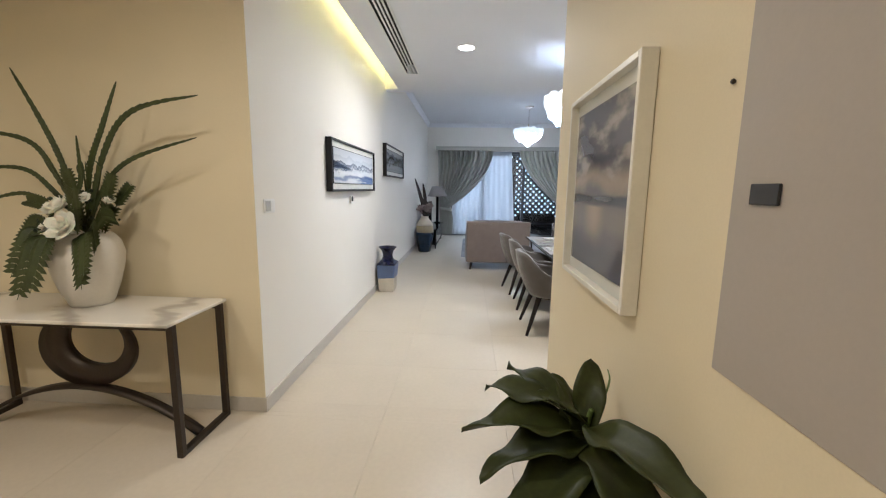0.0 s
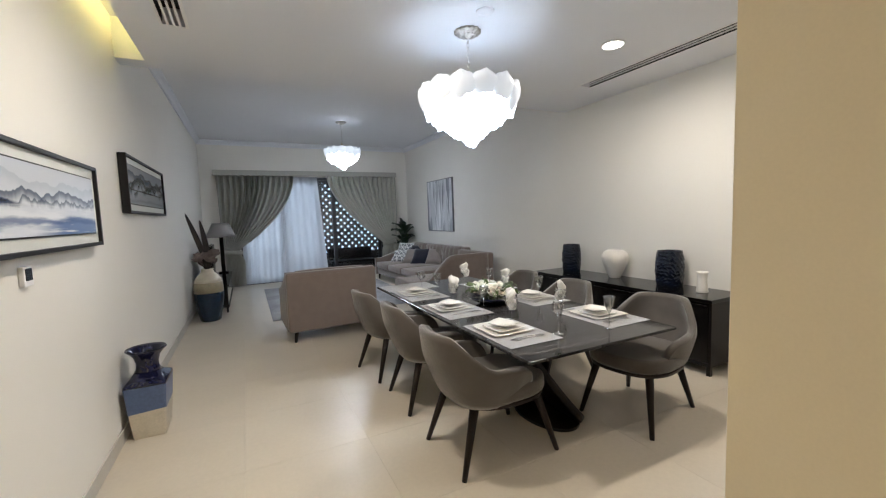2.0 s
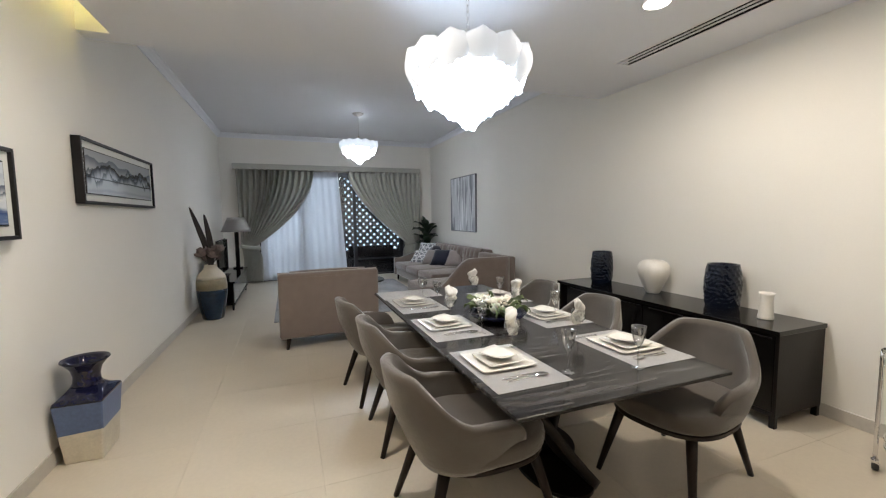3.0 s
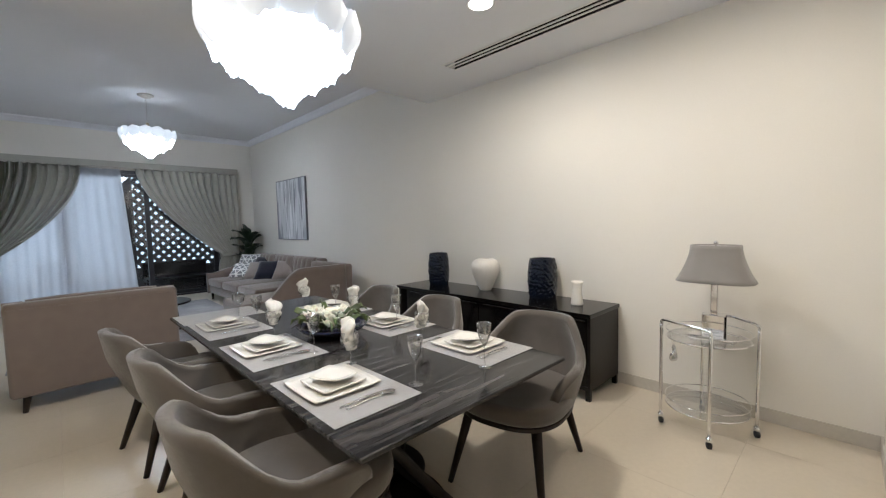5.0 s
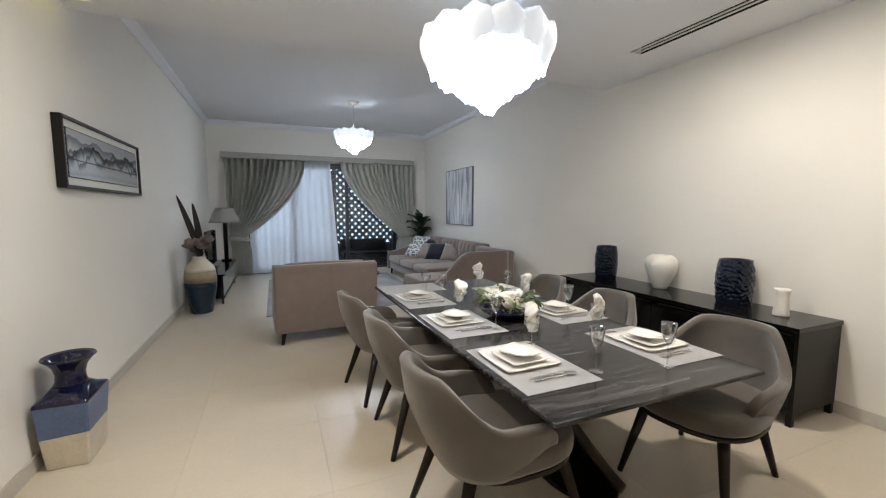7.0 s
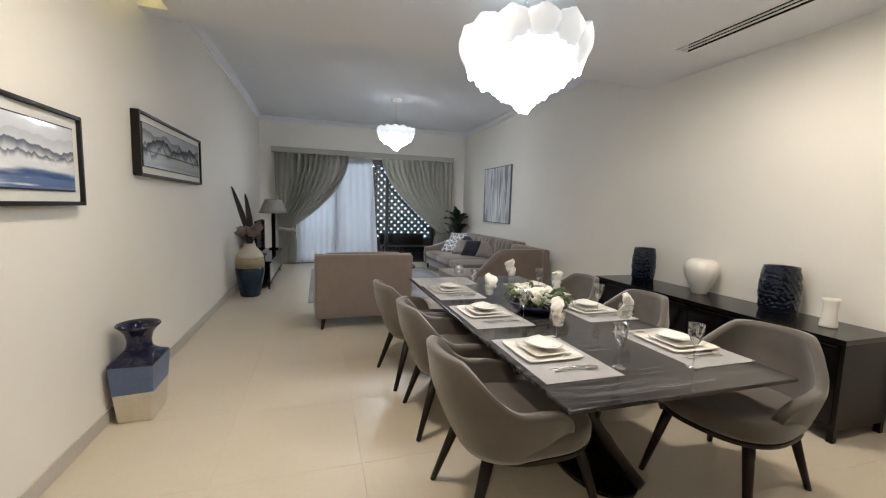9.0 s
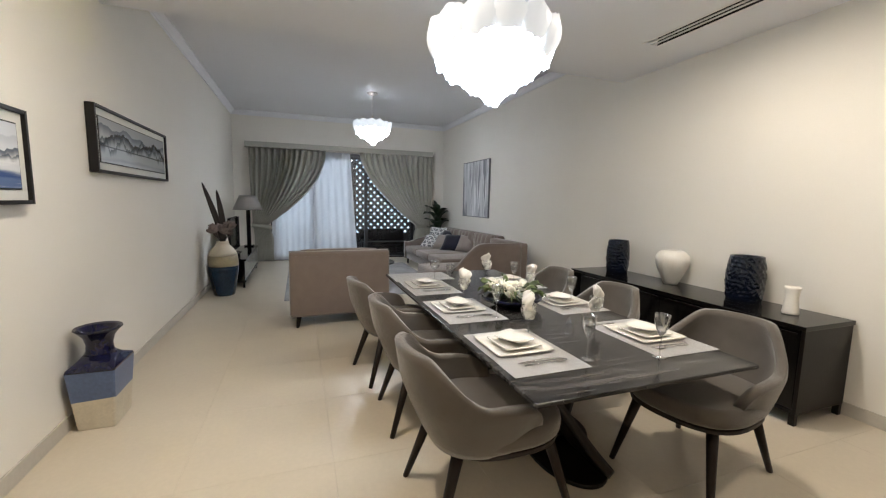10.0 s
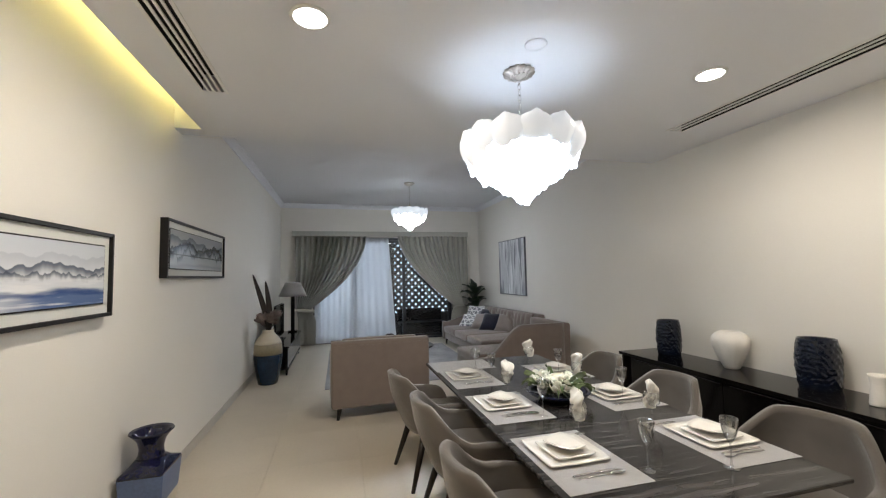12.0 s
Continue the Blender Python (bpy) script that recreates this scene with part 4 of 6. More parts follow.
plate_on_west("light_switch", 2.68, 1.376, 0.140, 0.092, 0.012, "white double light switch on the wall", "light switch",
              [("rocker", (0.010, -0.060, -0.034, 0.018, -0.003, 0.034), PLATEGREY), ("rocker", (0.010, 0.003, -0.034, 0.018, 0.060, 0.034), WHITEPLASTIC)])
plate_on_west("thermostat", 4.563, 1.372, 0.085, 0.09, 0.022, "white wall thermostat with a dark display", "thermostat",
              [("display", (0.022, -0.03, -0.02, 0.024, 0.03, 0.036), DARKPLASTIC)])
dbp = thing("electrical_panel", XH, 0.564, 1.118, "grey electrical panel door with a black latch", "electrical panel")
part("panel_door", box(-0.004, -0.45, 0.0, 0.0, 0.40, 0.80, 0.001), PANELGREY, dbp)
part("latch", box(-0.010, 0.266, 0.363, -0.0042, 0.340, 0.403, 0.002), DARKPLASTIC, dbp, "black recessed latch")
nail = thing("wall_plug", XH, 1.004, 1.735, "small dark wall plug hole cap", "wall plug")
nb = lathe([(0.004, 0.0), (0.006, 0.004), (0.004, 0.008)], 10)
bmesh.ops.rotate(nb, verts=nb.verts, matrix=Matrix.Rotation(radians(-90), 3, "Y"))
part("cap", nb, BRONZE, nail)


# ---- foyer console ----
con = thing("console_table", -0.945, 2.235, 0, "console table with white marble top and dark metal frame", "console table")
CT = 0.787
part("tabletop", box(-0.77, -0.265, CT - 0.02, 0.765, 0.255, CT, 0.006), MARBLE, con)
for x in (-0.74, 0.74):
    fr = part("end_frame", box(x - 0.018, -0.225, 0.0, x + 0.018, 0.225, 0.032, 0.003), BRONZE, con)
    part("leg", box(x - 0.018, -0.225, 0.032, x + 0.018, -0.19, CT - 0.02, 0.003), BRONZE, fr)
    part("leg", box(x - 0.018, 0.19, 0.032, x + 0.018, 0.225, CT - 0.02, 0.003), BRONZE, fr)
for y in (-0.205, 0.205):
    part("apron", box(-0.722, y - 0.012, CT - 0.052, 0.722, y + 0.012, CT - 0.02, 0.003), BRONZE, con)


def ring_band():
    """A flat crescent ring: an eccentric hole in a disc."""
    def f(u, v):
        a = 2 * math.pi * u
        ox, oz, R = 0.045, 0.53, 0.295
        ix, iz, r = 0.105, 0.58, 0.19
        c, s = math.cos(a), math.sin(a)
        return (ox + R * c + (ix + r * c - ox - R * c) * v, 0.0, oz + R * 0.80 * s + (iz + r * 0.82 * s - oz - R * 0.80 * s) * v)
    return shell(f, 48, 2, 0.05, True)


part("crescent_ring", ring_band(), BRONZE, con, "dark metal crescent ring", True)


def bow(u, v):
    x = -0.72 + 1.44 * u
    return (x, -0.02 + 0.06 * (v - 0.5), 0.03 + 0.265 * (1 - (2 * u - 1) ** 2))


part("arched_brace", shell(bow, 24, 1, 0.022), BRONZE, con, smooth=True)

cv = thing("flower_vase", -0.905, 2.30, CT, "round white ceramic vase with artificial flowers", "vase")
part("vase_body", lathe([(0.02, 0.003), (0.10, 0.0), (0.112, 0.02), (0.148, 0.12), (0.176, 0.235), (0.184, 0.305), (0.170, 0.375), (0.138, 0.42), (0.117, 0.435), (0.104, 0.43), (0.112, 0.405), (0.138, 0.34), (0.02, 0.32)], 40), WHITECLAY, cv, smooth=True)


def blade(points, w, thick=0.003, fold=0.25, wave=0.0, seed=0.0, teeth=0.0, face=None):
    """A leaf along a line, broad in the middle and pointed at the tip."""
    P = arc(points, 6)
    n = len(P) - 1

    def f(u, v):
        k = u * n
        i = min(int(k), n - 1)
        p = P[i].lerp(P[i + 1], k - i)
        d = (P[min(i + 1, n)] - P[max(i - 1, 0)]).normalized()
        side = d.cross(Vector((0, 0, 1)))
        side = side.normalized() if side.length > 0.02 else Vector((1, 0, 0))
        if face:
            side = d.cross(Vector(face)).normalized()
        up = side.cross(d)
        s = 2 * v - 1
        half = w / 2 * math.sin(math.pi * min(1.0, 0.08 + 0.92 * u)) ** 0.7 + 0.001
        if teeth:
            half *= 1 - teeth + 2 * teeth * (u * 26 % 1.0)
        return p + side * s * half + up * (abs(s) * half * fold + wave * math.sin(9 * u + seed) * s * half)
    return shell(f, n if not teeth else n * 7, 4, thick)


rng = random.Random(11)
for tip, mid, w in (((-0.33, 0.0, 1.36), (-0.17, 0.0, 1.05), 0.055), ((0.285, 0.01, 1.285), (0.18, 0.0, 1.03), 0.055), ((0.76, 0.0, 1.21), (0.36, 0.0, 1.12), 0.055),
                    ((0.72, 0.02, 0.985), (0.34, 0.0, 0.86), 0.045), ((-0.62, -0.03, 1.02), (-0.28, 0.0, 0.96), 0.05), ((-0.70, 0.02, 0.80), (-0.33, 0.0, 0.80), 0.045),
                    ((-0.60, -0.1, 0.58), (-0.3, -0.05, 0.66), 0.04), ((0.10, -0.08, 0.98), (0.07, -0.05, 0.75), 0.045)):
    part("leaf_blade", blade([(0.02, 0, 0.43), (mid[0] * 0.45, mid[1], 0.43 + (mid[2] - 0.43) * 0.62), mid, tip], w * 0.56, 0.004, 0.3, 0.0, 0.0, 0.2, (0.2, -1, 0)), FERN, cv, smooth=True)
for k in range(5):
    a = rng.uniform(0, 6.28)
    pts = [(0.03 * math.cos(i), 0.03 * math.sin(i), 0.45 + 0.02 * i) for i in (0, 1)]
    cx, cz, r = rng.uniform(-0.30, 0.1), rng.uniform(0.68, 0.82), rng.uniform(0.05, 0.10)
    pts += [(cx + r * math.cos(t * 0.8 + a), -0.03 + 0.02 * t, cz + r * math.sin(t * 0.8 + a)) for t in range(6)]
    part("tendril", tube(arc(pts, 4), 0.006, 6, taper=0.002), FERN, cv, smooth=True)


def fern(base, tip, droop, pairs, size):
    """A frond: a stem with paired leaflets."""
    bm = bmesh.new()
    b, t = Vector(base), Vector(tip)
    mid = b.lerp(t, 0.45) + Vector((0, 0, droop))
    stem = arc([b, mid, t], 10)
    tube(stem, 0.004, 5, bm, taper=0.0015)
    n = len(stem) - 1
    d0 = (t - b).normalized()
    side = d0.cross(Vector((0.0, 1, 0.0)))
    side = side.normalized() if side.length > 0.1 else Vector((1, 0, 0))
    for k in range(pairs):
        u = 0.12 + 0.86 * k / pairs
        p = stem[int(u * n)]
        d = (stem[min(int(u * n) + 1, n)] - stem[max(int(u * n) - 1, 0)]).normalized()
        ln = size * math.sin(math.pi * (0.15 + 0.8 * (1 - u) ** 0.7)) ** 0.8
        for s in (-1, 1):
            q = p + (side * s * 0.9 + d * 0.5).normalized() * ln
            wv = d * ln * 0.20
            up = Vector((0, -0.004, 0.003))
            v = [bm.verts.new(x) for x in (p - wv, p.lerp(q, 0.5) - wv * 1.2 + up, q, p.lerp(q, 0.5) + wv * 1.2 + up, p + wv)]
            bm.faces.new(v)
            w = [bm.verts.new(x.co + Vector((0, 0.002, -0.001))) for x in v]
            bm.faces.new(list(reversed(w)))
    return bm


for base, tip, dr, n, s in (((0.08, -0.1, 0.44), (0.22, -0.27, 0.16), 0.10, 16, 0.075), ((-0.15, -0.1, 0.44), (-0.22, -0.30, 0.10), 0.12, 16, 0.08),
                            ((-0.18, -0.08, 0.45), (-0.34, -0.22, 0.20), 0.12, 14, 0.07), ((0.1, -0.05, 0.45), (0.30, -0.10, 0.52), 0.06, 12, 0.06),
                            ((0.0, -0.1, 0.45), (0.06, -0.2, 0.70), 0.02, 12, 0.06), ((-0.1, -0.05, 0.45), (-0.30, -0.12, 0.62), 0.06, 12, 0.06), ((0.12, 0.0, 0.44), (0.28, 0.05, 0.72), 0.03, 12, 0.05),
                            ((0.10, -0.12, 0.45), (0.17, -0.30, 0.24), 0.10, 16, 0.07), ((-0.05, -0.12, 0.45), (-0.12, -0.32, 0.14), 0.12, 16, 0.075), ((-0.2, -0.02, 0.45), (-0.44, -0.05, 0.36), 0.10, 14, 0.07),
                            ((0.12, -0.08, 0.45), (0.26, -0.2, 0.36), 0.09, 14, 0.065), ((-0.05, 0, 0.45), (-0.12, -0.05, 0.80), 0.02, 12, 0.06), ((0.05, 0, 0.45), (0.16, -0.05, 0.78), 0.02, 12, 0.055)):
    sx = 0.10 if tip[0] < 0.2 else 0.0
    part("fern_frond", fern((base[0] + sx * 0.6, base[1], base[2] - 0.02), (tip[0] + sx, tip[1], tip[2]), dr, n + 4, s), FERN, cv)


def blossom(r, petals, seed, cup=0.5):
    """Layered petals round a heart."""
    rg = random.Random(seed)
    bm = bmesh.new()
    for layer, (rr, n) in enumerate(((r, petals), (r * 0.72, petals - 1), (r * 0.45, 4))):
        for k in range(n):
            a = 2 * math.pi * (k + 0.5 * layer) / n + rg.uniform(-0.15, 0.15)

            def f(u, v):
                s = 2 * v - 1
                h = rr * (0.62 + 0.1 * layer) * math.sin(math.pi * (0.12 + 0.80 * u)) ** 0.7
                x = rr * u * (1 - 0.25 * layer)
                z = cup * rr * u * u * (1 + 0.8 * layer) + 0.18 * h * s * s + 0.004 * layer
                y = s * h * 0.75
                return (x * math.cos(a) - y * math.sin(a), x * math.sin(a) + y * math.cos(a), z)
            pb = shell(f, 5, 4, 0.0025)
            me = bpy.data.meshes.new("tmp")
            pb.to_mesh(me)
            pb.free()
            bm.from_mesh(me)
            bpy.data.meshes.remove(me)
    return bm


for k, (x, y, z, r, rx, ry) in enumerate(((-0.02, -0.17, 0.48, 0.085, 65, 10), (-0.08, -0.13, 0.575, 0.085, 35, -20), (0.12, -0.10, 0.63, 0.04, 40, 20), (-0.20, -0.10, 0.47, 0.05, 40, -40),
                                          (0.0, -0.12, 0.62, 0.04, 50, 0), (0.20, -0.02, 0.62, 0.03, 30, 30))):
    b = blossom(r, 6, k)
    bmesh.ops.transform(b, matrix=pose(x + (0.09 if x < 0.1 else 0.0), y, z, rx, ry, 0), verts=b.verts)
    part("flower", b, PETALWHITE, cv, "white flower" if k == 0 else "", True)
bm = bmesh.new()
for k in range(60):
    x, y, z = rng.gauss(-0.02, 0.08), rng.gauss(-0.05, 0.06), rng.uniform(0.46, 0.68)
    bmesh.ops.create_icosphere(bm, subdivisions=1, radius=rng.uniform(0.006, 0.013), matrix=pose(x, y, z))
part("filler_buds", bm, LEAFDARK, cv, "small dark filler leaves and buds")["kind"] = "stuff"


def broad_leaf(L, w, arch, roll, seed, blunt=0.85):
    """A broad pointed leaf along +x with a folded midrib."""
    def f(u, v):
        s = 2 * v - 1
        half = w / 2 * math.sin(math.pi * min(1.0, 0.03 + 0.97 * u ** blunt)) ** (0.75 if blunt < 1 else 0.6) * (1 + 0.06 * math.sin(11 * u + seed)) + 0.0015
        z = arch * L * math.sin(math.pi * 0.75 * u) - 0.35 * arch * L * u * u
        return (L * u, s * half, z + abs(s) * half * (0.28 + roll) + 0.02 * math.sin(7 * u + seed) * s + 0.008 * math.sin(17 * u + 2 * seed) * s * s)
    return shell(f, 18, 6, 0.003)


# potted plant beside the hall wall
hp = thing("potted_plant", 1.735, 1.32, 0, "potted rubber-leaf plant with broad dark green leaves", "plant")
part("pot", lathe([(0.02, 0.002), (0.10, 0.0), (0.115, 0.02), (0.14, 0.30), (0.145, 0.34), (0.132, 0.34), (0.125, 0.31), (0.02, 0.31)], 32), POT, hp, "dark planter pot", True)
part("soil", lathe([(0.125, 0.312), (0.124, 0.322), (0.02, 0.325)], 24), SOIL, hp)
part("stem", tube(arc([(0, 0, 0.30), (0.01, 0.0, 0.52), (0.03, 0.01, 0.72), (0.04, 0.0, 0.80)], 6), 0.014, 8, taper=0.008), STEM, hp, "", True)
rng = random.Random(3)
LEAVES = [(166, 10, 0.78, 0.30, 0.10), (142, 16, 0.79, 0.28, 0.095), (190, 2, 0.75, 0.36, 0.15), (206, -6, 0.72, 0.34, 0.13), (232, -14, 0.69, 0.38, 0.16), (258, -22, 0.71, 0.38, 0.16),
          (283, 6, 0.77, 0.44, 0.16), (276, -12, 0.72, 0.40, 0.15), (72, 60, 0.68, 0.26, 0.09), (118, 40, 0.70, 0.22, 0.10), (240, -40, 0.60, 0.32, 0.14), (275, -30, 0.62, 0.30, 0.13),
          (200, -32, 0.56, 0.30, 0.13), (95, 24, 0.62, 0.20, 0.10), (268, -42, 0.58, 0.34, 0.15), (215, -50, 0.52, 0.28, 0.12), (160, 36, 0.73, 0.18, 0.08)]
for k, (az, el, z, L, w) in enumerate(LEAVES):
    b = broad_leaf(L * 1.16, w * rng.uniform(1.0, 1.2), rng.uniform(0.08, 0.2), rng.uniform(-0.15, 0.2), k, 1.6 if el > 55 else rng.uniform(0.85, 1.15))
    bmesh.ops.transform(b, matrix=Matrix.Translation((0.03, 0, z - 0.035)) @ Matrix.Rotation(radians(az), 4, "Z") @ Matrix.Rotation(radians(-el), 4, "Y"), verts=b.verts)
    part("leaf", b, LEAF, hp, smooth=True)
part("tendril", tube(arc([(0.04, 0, 0.72), (0.08, 0.03, 0.80), (0.12, 0.08, 0.86), (0.13, 0.13, 0.88)], 5), 0.006, 6, taper=0.002), STEM, hp, smooth=True)


# ---- floor vase, urn ----
fv = thing("floor_vase", 0.195, 5.83, 0, "square floor vase glazed navy, blue-grey and cream", "vase")


def square_loft(levels, n=6):
    """A square form through levels of (half-x, half-y, z, corner radius)."""
    bm = bmesh.new()
    rings = [[bm.verts.new((x, y, z + (dz(x, y) if dz else 0))) for x, y in rounded(-a, -b, a, b, min(r, a, b) * 0.999, n)] for a, b, z, r, dz in levels]
    for p, q in zip(rings, rings[1:]):
        for k in range(len(p)):
            j = (k + 1) % len(p)
            bm.faces.new((p[k], p[j], q[j], q[k]))
    bm.faces.new(list(reversed(rings[0])))
    bm.faces.new(rings[-1])
    return bm


ragged = lambda x, y: 0.006 * math.sin(95 * x + 60 * y) + 0.004 * math.sin(170 * y - 40 * x)
part("cream_base", square_loft([(0.098, 0.128, 0.0, 0.01, None), (0.104, 0.134, 0.012, 0.012, None), (0.118, 0.152, 0.205, 0.012, ragged)]), CREAMCLAY, fv, "cream unglazed base")
part("blue_body", square_loft([(0.1185, 0.1525, 0.205, 0.012, ragged), (0.132, 0.170, 0.40, 0.012, None)]), STEELBLUE, fv, "blue-grey matte band")
part("navy_shoulder", square_loft([(0.1325, 0.1705, 0.40, 0.012, None), (0.130, 0.167, 0.416, 0.02, None), (0.10, 0.115, 0.448, 0.06, None), (0.085, 0.093, 0.475, 0.085, None)]), COBALT, fv, "glossy navy shoulder", True)
part("neck", lathe([(0.09, 0.47), (0.075, 0.50), (0.072, 0.54), (0.085, 0.59), (0.118, 0.632), (0.132, 0.645), (0.128, 0.653), (0.108, 0.638), (0.07, 0.58), (0.06, 0.54), (0.01, 0.52)], 40), COBALT, fv, "glossy flared navy neck", True)

urn = thing("floor_urn", 0.335, 9.60, 0, "tall ceramic urn, deep blue below with tan and cream bands", "urn")
part("blue_body", lathe([(0.02, 0.002), (0.135, 0.0), (0.15, 0.015), (0.185, 0.20), (0.213, 0.40), (0.214, 0.47)], 44), DEEPBLUE, urn, "deep blue glaze", True)
part("tan_band", lathe([(0.2145, 0.47), (0.213, 0.55), (0.205, 0.635)], 44), TANCLAY, urn, "tan band", True)
part("cream_shoulder", lathe([(0.2055, 0.635), (0.19, 0.68), (0.15, 0.74), (0.105, 0.785), (0.085, 0.82), (0.092, 0.85), (0.085, 0.853), (0.072, 0.82), (0.02, 0.78)], 44), CREAMCLAY, urn, "cream shoulder and neck", True)
part("dried_blade", blade([(0.0, 0, 0.80), (-0.04, -0.01, 1.1), (-0.13, -0.02, 1.42), (-0.235, -0.03, 1.75)], 0.08, 0.005, 0.2, face=(0.15, -1, 0)), DRYLEAF, urn, "long dried brown leaf", True)
part("dried_blade", blade([(0.02, 0, 0.80), (0.02, 0.0, 1.1), (-0.01, 0.0, 1.38), (-0.05, 0.0, 1.64)], 0.08, 0.005, 0.2, face=(0.15, -1, 0)), DRYLEAF, urn, "", True)
rng = random.Random(8)
for k in range(12):
    a = 2 * math.pi * k / 12
    b = blossom(rng.uniform(0.06, 0.11), 5, 40 + k, 0.7)
    bmesh.ops.transform(b, matrix=pose(0.13 * math.cos(a), 0.13 * math.sin(a), rng.uniform(0.90, 1.10), rng.uniform(-50, 50), rng.uniform(-50, 50), 0), verts=b.verts)
    part("dried_flower", b, DRYFLOWER, urn, smooth=True)
    part("twig", tube([(0, 0, 0.80), (0.06 * math.cos(a), 0.06 * math.sin(a), 0.9), (0.13 * math.cos(a), 0.13 * math.sin(a), 0.98)], 0.004, 5), DRYLEAF, urn)


# ---- dining table ----
TX0, TX1, TY0, TY1, TZ = 2.35, 3.682, 3.92, 6.90, 0.722
tab = thing("dining_table", (TX0 + TX1) / 2, (TY0 + TY1) / 2, 0, "long dining table with dark veined stone top", "dining table")
hw, hl = (TX1 - TX0) / 2, (TY1 - TY0) / 2
part("tabletop", slab(rounded(-hw, -hl, hw, hl, 0.015, 3), TZ - 0.02, TZ, 0.005), TABLESTONE, tab)
part("under_frame", box(-0.36, -1.15, TZ - 0.06, 0.36, 1.15, TZ - 0.02, 0.006), DARKWOOD, tab)


def ribbon(side, cy, s):
    """A dark sheet that sweeps from under the top down to the floor on the other side."""
    def f(u, v):
        x = side * (-0.46 + 0.53 * u ** 0.85)
        z = 0.028 + (TZ - 0.09) * (1 - u) ** 1.25
        wide = (0.10 + 0.36 * u ** 1.6) * (1.0 if u < 0.75 else max(0.05, 1 - ((u - 0.75) / 0.25) ** 2) ** 0.5)
        return (x, cy + s * 0.02 * side + (v - 0.5) * wide + 0.10 * s * side * (1 - u), z)
    return shell(f, 18, 6, 0.05)


for s in (-1, 1):
    cy = s * 1.02
    pl = part("pedestal_ribbon", ribbon(1, cy, s), DARKWOOD, tab, "curved dark wooden pedestal blade", True)
    part("pedestal_ribbon", ribbon(-1, cy - s * 0.36, s), DARKWOOD, tab, "", True)
    part("foot_plate", slab([(-0.06 + 0.20 * math.cos(2 * math.pi * k / 36), cy - s * 0.12 + 0.31 * math.sin(2 * math.pi * k / 36)) for k in range(36)], 0.0, 0.028, 0.008), DARKWOOD, tab)
    part("foot_plate", slab([(0.06 + 0.20 * math.cos(2 * math.pi * k / 36), cy - s * 0.40 + 0.26 * math.sin(2 * math.pi * k / 36)) for k in range(36)], 0.0, 0.028, 0.008), DARKWOOD, tab)


# ---- dining chairs ----
def dining_chair(cloth, label, group):
    """Faces +x; seat centre over the origin."""
    c = thing("dining_chair", 0, 0, 0, label, "dining chair", group)
    a, b = 0.325, 0.335

    def plan(u):
        w = abs(2 * u - 1)
        s = -1 if u < 0.5 else 1
        if w < 0.72:
            th = w / 0.72 * math.pi / 2
            e = 2 / 3.0
            return -a * math.cos(th) ** e, s * b * math.sin(th) ** e, th / (math.pi / 2)
        k = (w - 0.72) / 0.28
        return 0.215 * k, s * (b - 0.045 * k * k), 1 + k

    def top(th):
        if th < 0.40:
            return 0.865 - 0.010 * (th / 0.40) ** 2
        if th < 0.92:
            k = (th - 0.40) / 0.52
            return 0.855 - 0.205 * (0.45 * k + 0.55 * k * k * (3 - 2 * k))
        return 0.65 - 0.03 * (th - 0.92) - 0.12 * max(0.0, th - 1) ** 5

    def surf(u, v):
        x, y, th = plan(u)
        z0 = 0.418 + (0.02 * max(0, th - 1))
        z1 = top(th)
        z = z0 + (z1 - z0) * v
        k = (z - 0.418) / 0.45
        sc = 0.80 + 0.20 * min(1.0, k * 1.7) ** 0.8
        lean = -0.085 * max(0.0, k) * max(0.0, 1 - th * 0.7)
        narrow = 1 - 0.25 * max(0.0, k - 0.45) / 0.55 if th < 1 else 1
        if th > 1:
            x *= 0.30 + 0.70 * v ** 0.8
        return (x * sc + lean, y * sc * narrow, z)
    part("backrest", shell(surf, 52, 11, 0.048), cloth, c, smooth=True)

    def seat_pts(k):
        t = 2 * math.pi * k / 40
        x, y = math.cos(t), math.sin(t)
        e = 2 / 2.6
        return (0.06 + 0.33 * math.copysign(abs(x) ** e, x), 0.315 * math.copysign(abs(y) ** e, y))
    bm = slab([seat_pts(k) for k in range(40)], 0.418, 0.522, 0.035, 4)
    part("seat", bm, cloth, c, smooth=True)
    part("seat_frame", slab([(x * 0.97, y * 0.96) for x, y in map(seat_pts, range(40))], 0.395, 0.418, 0.004), LEGWOOD, c, "dark wooden frame")
    for fx, fy, tx, ty in ((-0.315, -0.262, -0.19, -0.19), (-0.315, 0.262, -0.19, 0.19), (0.385, -0.275, 0.275, -0.20), (0.385, 0.275, 0.275, 0.20)):
        part("leg", leg(fx, fy, tx, ty, 0.398, 0.016, 0.030), LEGWOOD, c, smooth=True)
    return c


CHL = "taupe upholstered dining chair with dark wooden legs"
first = dining_chair(CHAIRCLOTH, CHL, "chairs round the dining table")
first.matrix_basis = pose(2.315, 4.37, 0, 0, 0, 0)
for x, y, rz in ((2.33, 5.255, -2), (2.27, 6.035, 7), (3.655, 4.20, 191), (3.63, 5.20, 182), (3.66, 6.05, 181)):
    copy_thing(first, pose(x, y, 0, 0, 0, rz))



# ---- place settings ----
def placemat():
    p = thing("placemat", 0, 0, TZ, "grey woven placemat on the stone tabletop", "placemat", "placemats")
    part("mat", box(-0.217, -0.312, 0, 0.217, 0.312, 0.003, 0.001), PLACEMAT, p)
    return p


